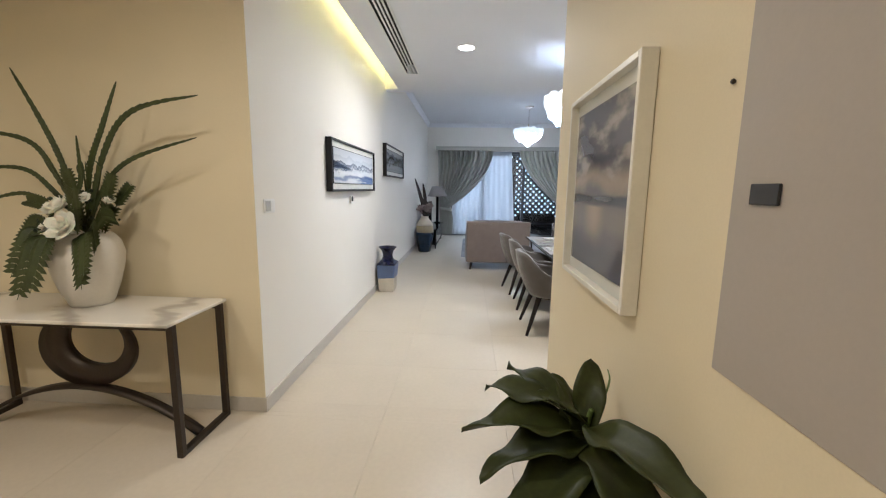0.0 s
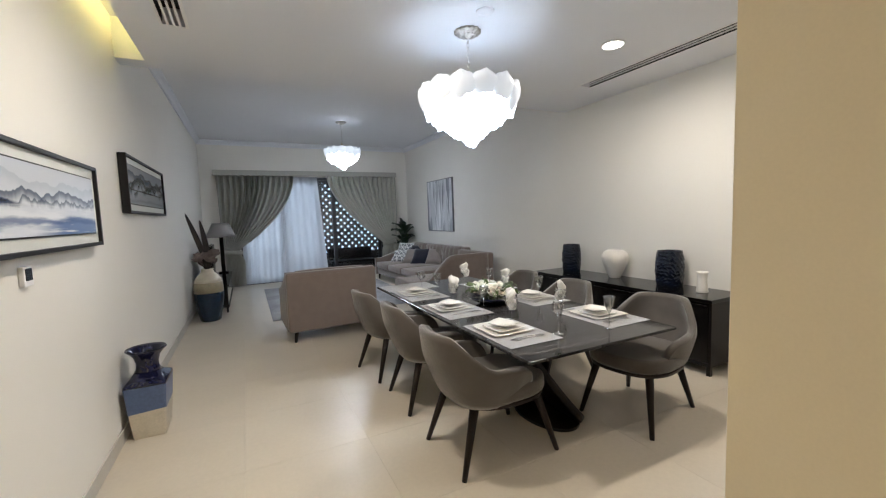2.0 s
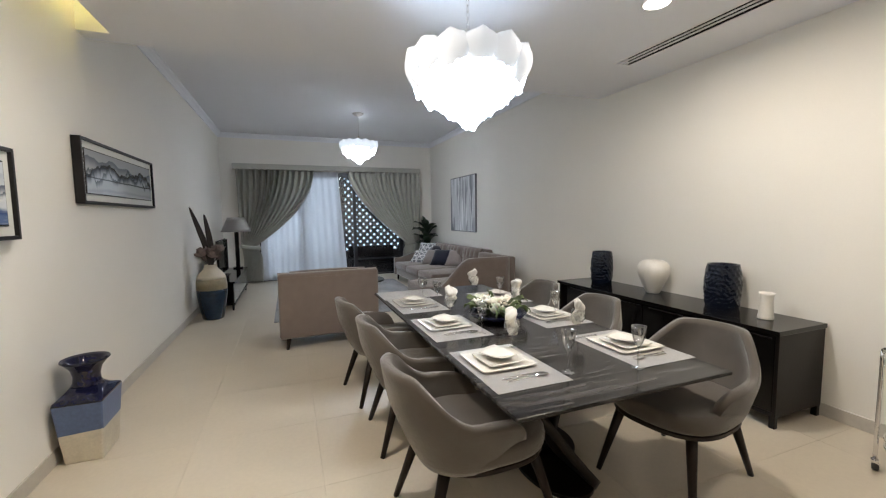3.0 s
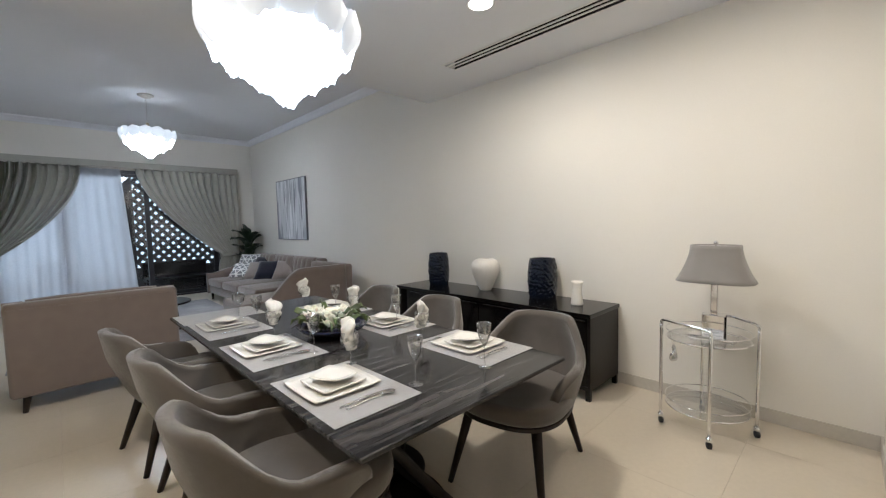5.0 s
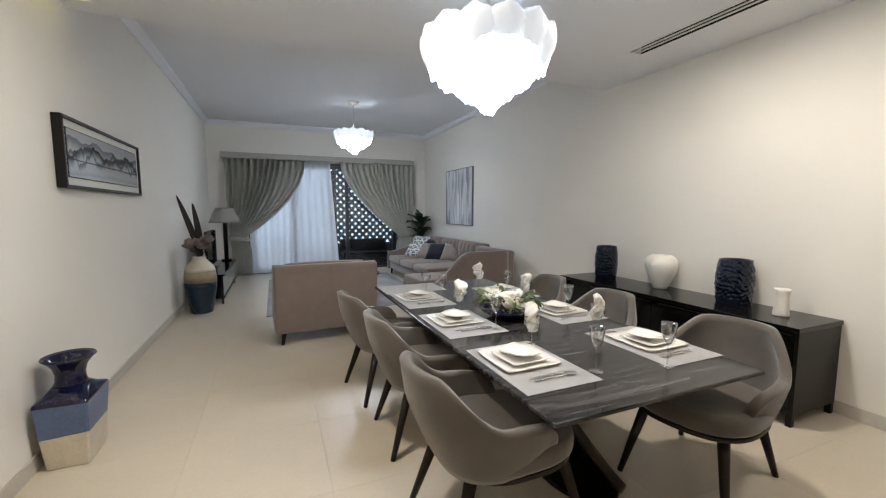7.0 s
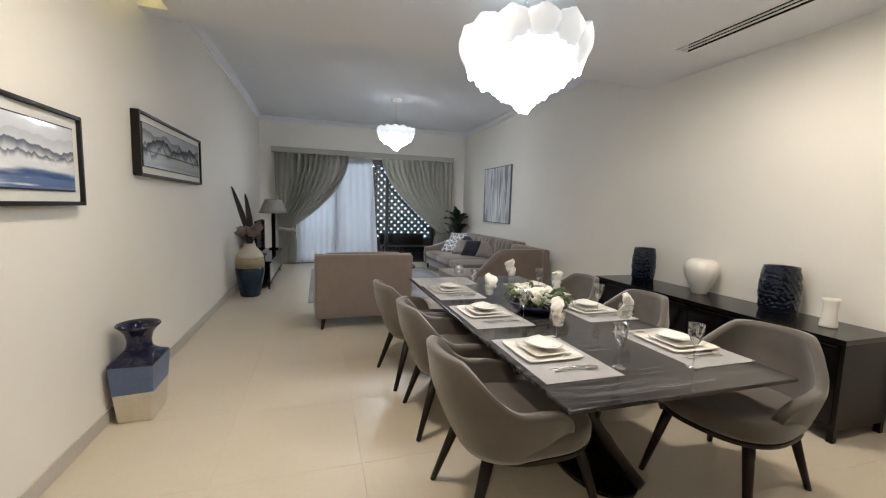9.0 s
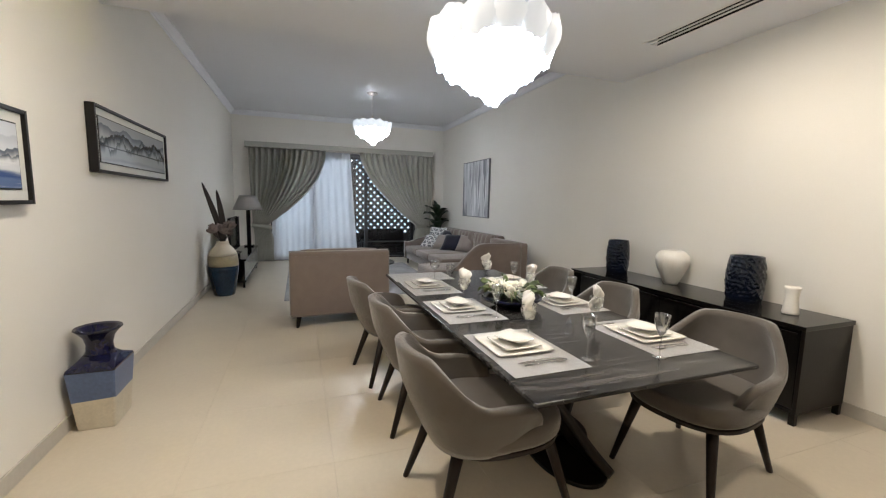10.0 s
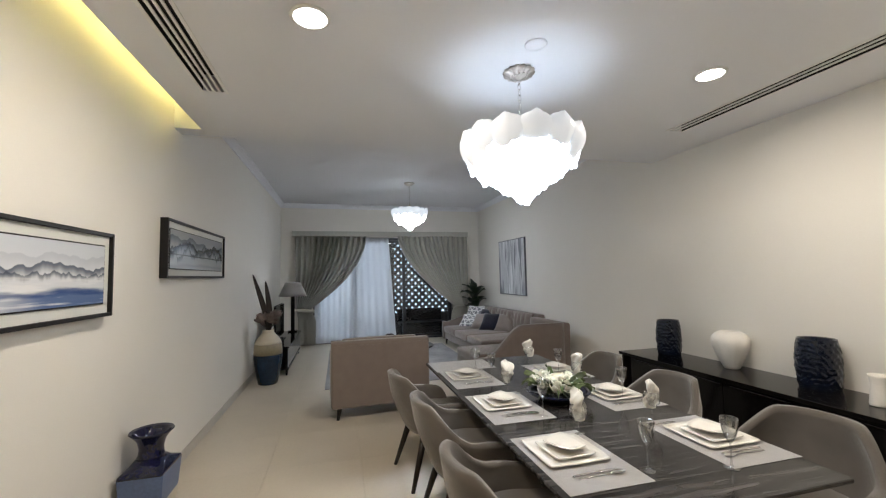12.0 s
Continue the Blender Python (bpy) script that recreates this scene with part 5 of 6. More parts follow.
def square_dish(half, rise, z, thick=0.006):
    """A square plate with softly lifted edges."""
    def f(u, v):
        a, b = 2 * u - 1, 2 * v - 1
        m = max(abs(a), abs(b))
        k = max(0.0, (m - 0.62) / 0.38)
        cut = 1 - 0.045 * (a * b) ** 4
        return (a * half * cut, b * half * cut, z + rise * k * k)
    return shell(f, 12, 12, thick)


def square_plate(name, half, rise, label, cat, group):
    p = thing(name, 0, 0, 0, label, cat, group)
    part("plate" if name != "bowl" else "dish", square_dish(half, rise, 0.004), PORCELAIN, p, smooth=True)
    return p


def bowl():
    p = thing("bowl", 0, 0, 0, "small white porcelain bowl on the stacked plates", "bowl", "bowls")
    def f(u, v):
        a, b = 2 * u - 1, 2 * v - 1
        m = max(abs(a), abs(b))
        r = (a * a + b * b) ** 0.5 + 1e-6
        k = 0.55 + 0.45 * m
        q = m / r
        mixq = 0.5 + 0.5 * q
        return (a * 0.082 * mixq * k, b * 0.10 * mixq * k, 0.004 + 0.027 * m ** 2.2 + 0.006 * a * b * m)
    part("dish", shell(f, 12, 12, 0.005), PORCELAIN, p, smooth=True)
    return p


def stemware(name, prof_r, h, foot, label):
    """A stemmed glass: bowl radii from the stem upwards."""
    g = thing(name, 0, 0, 0, label, "glass", name + "s")
    hb = h * 0.48
    prof = [(0.004, 0.002), (foot, 0.0), (foot, 0.002), (0.008, 0.006), (0.004, 0.02), (0.004, hb - 0.01)]
    outer = [(r, hb + (h - hb) * k / (len(prof_r) - 1)) for k, r in enumerate(prof_r)]
    inner = [(max(0.002, r - 0.0018), z + 0.002) for r, z in reversed(outer)]
    part("glass", lathe(prof + outer + inner, 22), GLASS, g, smooth=True)
    return g


def napkin():
    n = thing("napkin", 0, 0, 0, "folded white linen napkin standing in a wine glass", "napkin", "napkins")
    def f(u, v):
        a = 2 * math.pi * u
        body = 0.040 * math.sin(math.pi * (0.12 + 0.62 * v)) ** 0.6 * (1 - 0.22 * math.exp(-((v - 0.58) / 0.09) ** 2))
        r = body * (1 + 0.12 * math.sin(3 * a + 6 * v) + 0.10 * math.sin(5 * a - 9 * v) + 0.05 * math.sin(11 * a + 9 * v)) * (1 - 0.9 * (max(0, v - 0.88) / 0.12) ** 2)
        flat = 1 - 0.35 * v
        lean = 0.014 * math.sin(6.5 * v + 0.6)
        tw = 1.4 * v
        x, y = r * math.cos(a) * (1.12 + 0.12 * v), r * math.sin(a) * flat
        return (x * math.cos(tw) - y * math.sin(tw) + lean, x * math.sin(tw) + y * math.cos(tw), 0.104 + (0.165 + 0.007 * math.cos(a) + 0.006 * math.sin(3 * a)) * v)
    part("cloth", shell(f, 30, 22, 0.003, True), NAPKIN, n, smooth=True)
    return n


def cutlery(kind, L):
    c = thing(kind, 0, 0, 0, "polished steel " + kind + " on the placemat", kind, kind + "s")
    bm = bmesh.new()
    if kind == "knife":
        prof = [(0, 0.005), (0.12, 0.006), (0.45, 0.004), (0.5, 0.008), (0.95, 0.008), (1.0, 0.002)]
    elif kind == "spoon":
        prof = [(0, 0.007), (0.1, 0.006), (0.66, 0.003), (0.74, 0.008), (0.84, 0.019), (0.93, 0.018), (1.0, 0.004)]
    else:
        prof = [(0, 0.006), (0.1, 0.006), (0.66, 0.003), (0.74, 0.010), (0.82, 0.012), (1.0, 0.010)]
    def f(u, v):
        k = u * (len(prof) - 1)
        i = min(int(k), len(prof) - 2)
        t, w = (prof[i][j] + (prof[i + 1][j] - prof[i][j]) * (k - i) for j in (0, 1))
        s = 2 * v - 1
        dip = 0.006 * s * s if kind == "spoon" and t > 0.7 else 0.0
        return ((t - 0.5) * L, s * w, 0.003 + dip + 0.004 * math.sin(math.pi * t))
    part("blade" if kind == "knife" else "steel", shell(f, (len(prof) - 1) * 3, 4, 0.0022), STEEL, c, smooth=True)
    return c


proto = {"mat": placemat(), "plate": square_plate("dinner_plate", 0.172, 0.012, "square white porcelain dinner plate", "plate", "dinner plates"),
         "small": square_plate("side_plate", 0.115, 0.010, "small square white porcelain plate", "plate", "side plates"),
         "bowl": bowl(), "wine": stemware("wine_glass", [0.004, 0.026, 0.042, 0.048, 0.049, 0.047, 0.043], 0.20, 0.034, "clear wine glass holding a folded napkin"),
         "flute": stemware("water_glass", [0.004, 0.018, 0.027, 0.033, 0.036, 0.038, 0.039], 0.232, 0.036, "clear stemmed water glass"),
         "napkin": napkin(), "knife": cutlery("knife", 0.26), "spoon": cutlery("spoon", 0.25), "fork": cutlery("fork", 0.22)}
unused = set(proto)


def place(key, x, y, z, rz=0.0, tilt=0.0):
    m = pose(x, y, z, 0, tilt, rz)
    if key in unused:
        unused.discard(key)
        proto[key].matrix_basis = m
    else:
        copy_thing(proto[key], m)


def setting(cx, cy, side, dish=True):
    """side 1: the guest sits at -x; -1: at +x."""
    place("mat", cx, cy, TZ, 0)
    if not dish:
        return
    px, py = cx - 0.005 * side, cy + (0.075 if side > 0 else 0.03)
    place("plate", px - 0.01 * side, py, TZ + 0.003)
    place("small", px - 0.008 * side, py - 0.01, TZ + 0.016, 3)
    place("bowl", px - 0.005 * side, py - 0.005, TZ + 0.026, 20)
    place("knife", cx + 0.01 * side, cy - 0.175, TZ + 0.003, 0 if side > 0 else 180)
    place("spoon", cx + 0.02 * side, cy - 0.205, TZ + 0.003, 0 if side > 0 else 180)
    place("fork", cx + 0.12 * side, cy + 0.245, TZ + 0.003, 3)


for k, y in enumerate((4.467, 5.31, 6.14)):
    setting(2.606, y, 1)
    setting(3.475, y - 0.015, -1)
place("mat", 2.68, 6.66, TZ, 90)
for x, y in ((2.868, 4.252), (2.757, 5.058), (2.768, 6.014), (3.262, 4.158), (3.481, 5.189), (3.428, 5.994)):
    place("flute", x, y, TZ)
for k, (x, y) in enumerate(((2.768, 4.665), (2.709, 5.536), (3.317, 4.715), (3.375, 5.611), (3.317, 6.376))):
    place("wine", x, y, TZ)
    place("napkin", x, y, TZ, 70 * k + 20)
place("wine", 2.778, 6.477, TZ)

# centrepiece
cb = thing("centrepiece", 3.03, 5.33, TZ, "low dark bowl of white flowers and greenery with a candle", "flower arrangement")
part("bowl", lathe([(0.02, 0.003), (0.11, 0.0), (0.14, 0.015), (0.21, 0.05), (0.235, 0.075), (0.225, 0.078), (0.2, 0.055), (0.02, 0.04)], 36), COBALT, cb, "glossy dark navy bowl", True)
part("candle", lathe([(0.045, 0.06), (0.045, 0.185), (0.04, 0.19), (0.008, 0.185)], 24), CANDLE, cb, "ivory pillar candle", True)
rng = random.Random(21)
for k in range(28):
    a = 2 * math.pi * k / 28 + rng.uniform(-0.2, 0.2)
    L = rng.uniform(0.15, 0.24)
    b = broad_leaf(L, rng.uniform(0.022, 0.045), 0.25, 0.1, k)
    bmesh.ops.transform(b, matrix=Matrix.Translation((0.07 * math.cos(a), 0.07 * math.sin(a), 0.06)) @ Matrix.Rotation(a, 4, "Z") @ Matrix.Rotation(radians(-rng.uniform(5, 40)), 4, "Y"), verts=b.verts)
    part("leaf", b, CENTRELEAF if k % 3 else FERN, cb, smooth=True)
for k in range(22):
    a = rng.uniform(0, 6.28)
    r = 0.07 + 0.12 * rng.random()
    b = blossom(rng.uniform(0.035, 0.068), 5, 60 + k, 0.5)
    bmesh.ops.transform(b, matrix=pose(r * math.cos(a), r * math.sin(a), rng.uniform(0.09, 0.15), rng.uniform(-40, 40), rng.uniform(-40, 40), 0), verts=b.verts)
    part("flower", b, PETALWHITE, cb, smooth=True)
for k in range(9):
    a = rng.uniform(0, 6.28)
    part("twig", tube(arc([(0.08 * math.cos(a), 0.08 * math.sin(a), 0.06), (0.17 * math.cos(a), 0.17 * math.sin(a), 0.11), (0.27 * math.cos(a + 0.2), 0.27 * math.sin(a + 0.2), rng.uniform(0.06, 0.14))], 4), 0.003, 5), DRYLEAF if k % 2 else FERN, cb)

# ---- sideboard ----
sb = thing("sideboard", 4.974, 5.507, 0, "long black lacquered sideboard on square legs", "sideboard")
SX, SY = 0.288, 1.249
part("top", box(-SX, -SY, 0.688, SX, SY, 0.722, 0.004), BLACKGLOSS, sb)
part("side_panel", box(-SX + 0.012, -SY + 0.005, 0.085, SX - 0.012, -SY + 0.03, 0.688, 0.003), DARKWOOD, sb)
part("side_panel", box(-SX + 0.012, SY - 0.06, 0.085, SX - 0.012, SY - 0.035, 0.688, 0.003), DARKWOOD, sb)
part("back_panel", box(SX - 0.03, -SY + 0.03, 0.085, SX - 0.014, SY - 0.17, 0.688), DARKWOOD, sb)
part("bottom_panel", box(-SX + 0.015, -SY + 0.03, 0.085, SX - 0.03, SY - 0.17, 0.115, 0.003), DARKWOOD, sb)
for k in range(4):
    y0 = -SY + 0.034 + k * (2 * SY - 0.208) / 4
    dr = part("cabinet_door", box(-SX + 0.014, y0, 0.12, -SX + 0.034, y0 + (2 * SY - 0.208) / 4 - 0.004, 0.684, 0.003), BLACKGLOSS, sb)
    part("door_edge", box(-SX + 0.008, y0 + 0.02, 0.656, -SX + 0.0145, y0 + 0.50, 0.666, 0.001), DARKWOOD, dr)
for x in (-SX + 0.014, SX - 0.052):
    for y in (-SY + 0.008, SY - 0.19):
        part("leg", box(x, y, 0.0, x + 0.038, y + 0.04, 0.085, 0.003), DARKWOOD, sb)


def embossed(a, z):
    return 1 + 0.032 * math.sin(9 * a + 2.2 * math.sin(40 * z)) * math.sin(105 * z + 2.5 * math.sin(5 * a)) + 0.02 * math.sin(17 * a + 90 * z)


def tall_vase(x, y, r, h):
    v = thing("embossed_vase", x, y, 0.722, "dark navy embossed cylinder vase on the sideboard", "vase", "navy vases")
    n = 60
    prof = [(0.02, 0.002)] + [(r * (0.80 + 0.21 * math.sin(math.pi * (0.16 + 0.72 * k / n))), h * k / n) for k in range(n + 1)] + [(r * 0.74, h - 0.006), (r * 0.70, h - 0.06), (0.01, h - 0.08)]
    part("vase_body", lathe(prof, 72, wobble=lambda a, z: embossed(a, z) if 0.02 < z < h - 0.02 else 1.0), NAVYVASE, v, smooth=True)


tall_vase(5.08, 6.40, 0.126, 0.386)
tall_vase(5.11, 4.95, 0.140, 0.386)
wv = thing("white_vase", 5.10, 5.67, 0.722, "white ribbed ceramic vase with a narrow foot", "vase")
part("vase_body", lathe([(0.02, 0.002), (0.062, 0.0), (0.072, 0.02), (0.112, 0.10), (0.148, 0.19), (0.160, 0.245), (0.156, 0.285), (0.130, 0.325), (0.095, 0.345), (0.070, 0.350), (0.064, 0.345), (0.066, 0.33), (0.02, 0.30)], 64,
                        wobble=lambda a, z: 1 + 0.012 * math.sin(16 * a)), WHITECLAY, wv, smooth=True)
jug = thing("white_jug", 5.0, 4.53, 0.722, "small white ceramic jug with a pinched waist", "jug")
part("jug_body", lathe([(0.01, 0.002), (0.052, 0.0), (0.054, 0.01), (0.046, 0.08), (0.042, 0.13), (0.048, 0.19), (0.053, 0.208), (0.048, 0.208), (0.038, 0.14), (0.01, 0.03)], 36), WHITECLAY, jug, smooth=True)
part("spout", tube([(0.044, 0.0, 0.185), (0.058, 0.0, 0.20), (0.066, 0.0, 0.207)], 0.012, 8, taper=0.006), WHITECLAY, jug, smooth=True)

# ---- bar cart with lamp ----
cart = thing("bar_cart", 4.855, 3.50, 0, "round chrome bar cart with two glass shelves", "bar cart")
WL, WN, WR, WB = (-0.115, 0.255), (-0.275, -0.075), (0.09, -0.27), (0.28, 0.09)
for a, b in ((WL, WN), (WB, WR)):
    pts = [(*a, 0.06), (*a, 0.68), (*a, 0.73)]
    A, B = Vector((*a, 0)), Vector((*b, 0))
    out = (A + B) / 2
    mid = out + out.normalized() * 0.05
    pts += [tuple(A.lerp(B, 0.05) + Vector((0, 0, 0.762))), (mid.x * 0.6 + (A.lerp(B, 0.3)).x * 0.4, mid.y * 0.6 + A.lerp(B, 0.3).y * 0.4, 0.772), (mid.x * 0.6 + A.lerp(B, 0.7).x * 0.4, mid.y * 0.6 + A.lerp(B, 0.7).y * 0.4, 0.772), tuple(A.lerp(B, 0.95) + Vector((0, 0, 0.762))), (*b, 0.73), (*b, 0.68), (*b, 0.06)]
    part("arched_side", tube(arc(pts, 4), 0.011, 10), CHROME, cart, "chrome arched side bar", True)
for z in (0.165, 0.645):
    sh = part("shelf", lathe([(0.24, z), (0.24, z + 0.006)], 48), GLASS, cart, "round clear glass shelf")
    part("shelf_rim", tube([(0.245 * math.cos(2 * math.pi * k / 48), 0.245 * math.sin(2 * math.pi * k / 48), z + 0.003) for k in range(48)], 0.006, 8, closed=True), CHROME, sh, "chrome rim", True)
    part("gallery_rail", tube([(0.25 * math.cos(2 * math.pi * k / 48), 0.25 * math.sin(2 * math.pi * k / 48), z + 0.055) for k in range(48)], 0.004, 8, closed=True), CHROME, sh, "thin chrome rail", True)
for x, y in (WL, WN, WR, WB):
    w = part("caster", lathe([(0.010, 0.05), (0.018, 0.055), (0.018, 0.075), (0.010, 0.08)], 14, x=x, y=y), CHROME, cart, "", True)
    wb = lathe([(0.018, -0.014), (0.024, -0.010), (0.024, 0.010), (0.018, 0.014)], 18)
    bmesh.ops.transform(wb, matrix=Matrix.Translation((x + 0.012, y, 0.024)) @ Matrix.Rotation(radians(90), 4, "X") @ Matrix.Rotation(radians(30), 4, "Y"), verts=wb.verts)
    part("wheel", wb, RUBBER, w, "black rubber wheel", True)
    part("fork", tube([(x, y, 0.055), (x + 0.010, y - 0.018, 0.045), (x + 0.012, y - 0.018, 0.024)], 0.006, 6), CHROME, w)
op = thing("bottle_holder", 4.70, 3.665, 0.565, "chrome ring ornament hanging from the cart rail", "ornament")
for r, dx in ((0.05, 0.0), (0.035, 0.02), (0.042, -0.015)):
    part("ring", tube([(dx + r * 0.7 * math.cos(2 * math.pi * k / 24), 0.3 * dx + 0.012 * math.sin(4 * math.pi * k / 24), -0.02 + r * math.sin(2 * math.pi * k / 24)) for k in range(24)], 0.008, 8, closed=True), CHROME, op, smooth=True)
part("hook", tube([(0, 0, 0.03), (-0.005, 0.01, 0.09), (0.0, 0.02, 0.135)], 0.004, 6), CHROME, op)

tl = thing("table_lamp", 4.91, 3.475, 0.651, "chrome table lamp with a grey bell shade", "table lamp")
part("base_plate", slab(rounded(-0.10, -0.13, 0.10, 0.13, 0.006, 2), 0.0, 0.018, 0.003), CHROME, tl, "square chrome base")
bm = box(-0.045, -0.065, 0.018, -0.035, 0.065, 0.155, 0.002)
box(0.035, -0.065, 0.018, 0.045, 0.065, 0.155, 0.002, bm=bm)
box(-0.035, -0.065, 0.145, 0.035, 0.065, 0.155, 0.002, bm=bm)
part("open_block", bm, CHROME, tl, "open chrome block")
part("column", box(-0.02, -0.02, 0.155, 0.02, 0.02, 0.42, 0.003), CHROME, tl, "square chrome column")
part("inner_column", box(-0.016, -0.016, 0.018, 0.016, 0.016, 0.145, 0.002), CHROME, tl)


def bell(u, v):
    a = 2 * math.pi * u
    k = 0.145 + 0.085 * v ** 1.7
    c, s = math.cos(a), math.sin(a)
    e = 2 / 3.0
    return (0.72 * k * math.copysign(abs(c) ** e, c), k * math.copysign(abs(s) ** e, s), 0.635 - 0.25 * v)


part("shade", shell(bell, 48, 10, 0.004, True), LAMPSHADE, tl, "grey fabric bell shade", True)
part("shade_top", slab([(0.72 * 0.14 * math.copysign(abs(math.cos(t)) ** 0.67, math.cos(t)), 0.14 * math.copysign(abs(math.sin(t)) ** 0.67, math.sin(t))) for t in [2 * math.pi * k / 32 for k in range(32)]], 0.622, 0.626), LAMPSHADE, tl)
part("finial", lathe([(0.004, 0.42), (0.004, 0.64), (0.014, 0.646), (0.016, 0.655), (0.008, 0.664)], 14), CHROME, tl, "", True)


# ---- living room ----
def sofa(name, x, y, rz, width, depth, back_h, arm_h, seats, label, category, tufts=0, arms=(-1, 1), chaise=False):
    """Faces +y in its own frame; origin at the middle of the back edge."""
    s = thing(name, x, y, 0, label, category, rz=rz)
    w = width / 2
    leg_h = 0.14
    part("base", box(-w + 0.03, 0.03, leg_h, w - 0.03, depth - 0.03, 0.30, 0.02, 3), SOFACLOTH, s, smooth=True)

    bk = part("backrest", box(-w, 0.0, leg_h, w, 0.15, back_h, 0.035, 4), SOFACLOTH, s, smooth=True)
    part("back_seam", box(-w + 0.012, -0.004, back_h - 0.055, w - 0.012, 0.0, back_h - 0.047, 0.001), SOFACLOTH, bk)
    for sx in arms:
        def arm(u, v, sx=sx):
            # a swept arm: full height at the back, lower in front
            yy = 0.12 + (depth - 0.12) * u
            k = min(1.0, max(0.0, (u - 0.46) / 0.44))
            fall = k * k * (3 - 2 * k) if chaise else min(1.0, u * 1.15) ** 0.8
            top_z = back_h + 0.004 - (back_h - arm_h) * fall
            return (sx * (w - 0.06), yy, leg_h + (top_z - leg_h) * v)
        part("arm", shell(arm, 16, 8, 0.12), SOFACLOTH, s, smooth=True)
    sw = (width - 0.26) / seats
    for k in range(seats):
        x0 = -w + 0.13 + k * sw
        part("seat_cushion", box(x0 + 0.004, 0.18, 0.30, x0 + sw - 0.004, depth + 0.01, 0.45, 0.045, 4), SOFACLOTH, s, smooth=True)
        nt = tufts

        def cush(u, v, x0=x0, nt=nt):
            puff = (math.sin(math.pi * min(max(u, 0.02), 0.98)) * math.sin(math.pi * min(max(v, 0.02), 0.98))) ** 0.35
            t = 0.0
            if nt:
                t = 0.022 * (math.cos(2 * math.pi * nt * u) * math.cos(2 * math.pi * 2 * v) > 0.72) + 0.012 * abs(math.sin(math.pi * nt * u))
            return (x0 + 0.006 + (sw - 0.012) * u, 0.16 + 0.10 * puff - t, 0.43 + (back_h - 0.43) * v)
        part("back_cushion", shell(cush, 30, 14, 0.05), SOFACLOTH, s, smooth=True)
    for sx in (-1, 1):
        for yy in (0.08, depth - 0.08):
            part("foot", leg(sx * (w - 0.08), yy, sx * (w - 0.10), yy, leg_h, 0.018, 0.028), LEGWOOD, s, smooth=True)
    return s


sofa("armchair", 1.94, 7.48, 2, 1.18, 0.95, 0.915, 0.60, 1, "pinkish taupe upholstered armchair, back towards the dining table", "armchair")
sofa("sofa", 5.19, 10.86, 92, 2.72, 1.25, 0.885, 0.54, 3, "pinkish taupe sofa with a tufted back", "sofa", 5, arms=(1,))
sofa("chaise_longue", 5.03, 8.88, 91.5, 1.08, 1.62, 0.865, 0.40, 1, "pinkish taupe chaise longue with a swept arm beside the sofa", "chaise longue", arms=(-1,), chaise=True)


def cushion(m, x, y, z, rz, lean, size, label):
    c = thing("cushion", x, y, z, label, "cushion", "sofa cushions")
    b = pillow(size, size, 0.15)
    bmesh.ops.transform(b, matrix=Matrix.Rotation(radians(rz), 4, "Z") @ Matrix.Rotation(radians(lean), 4, "X") @ Matrix.Translation((0, 0, size / 2)), verts=b.verts)
    part("cover", b, m, c, smooth=True)


cushion(PATTERN, 4.6, 11.97, 0.45, 128, 34, 0.52, "grey and white patterned cushion on the sofa")
cushion(PATTERN, 4.39, 11.71, 0.45, 140, 58, 0.46, "grey and white patterned cushion on the sofa")
cushion(NAVY, 4.74, 11.58, 0.45, 120, 34, 0.46, "dark navy velvet cushion on the sofa")
cushion(CUSHIONGREY, 4.51, 11.21, 0.45, 135, 50, 0.46, "taupe cushion leaning on the sofa")
cushion(NAVY, 4.6, 10.88, 0.45, 135, 44, 0.46, "dark navy velvet cushion on the sofa")
cushion(CUSHIONGREY, 4.81, 10.59, 0.45, 125, 36, 0.42, "taupe cushion on the sofa")

rug = thing("rug", 2.53, 10.55, 0.0, "mottled grey and blue low-pile rug", "rug")
part("rug_body", slab(rounded(-1.30, -1.65, 1.35, 1.65, 0.02, 2), 0.002, 0.012, 0.003), RUG, rug)
ct = thing("coffee_table", 2.67, 9.90, 0.012, "low round dark coffee table on the rug", "coffee table")
part("tabletop", lathe([(0.44, 0.375), (0.455, 0.38), (0.455, 0.40), (0.44, 0.405)], 48), DARKWOOD, ct)
for k in range(4):
    a = math.pi / 4 + math.pi * k / 2
    part("leg", leg(0.36 * math.cos(a), 0.36 * math.sin(a), 0.30 * math.cos(a), 0.30 * math.sin(a), 0.375, 0.016, 0.022), LEGWOOD, ct)
dv = thing("dark_vase", 2.33, 9.90, 0.417, "small dark round vase on the coffee table", "vase")
part("vase_body", lathe([(0.02, 0.002), (0.06, 0.0), (0.09, 0.07), (0.10, 0.13), (0.075, 0.20), (0.06, 0.215), (0.05, 0.21), (0.02, 0.18)], 28), DRYLEAF, dv, smooth=True)

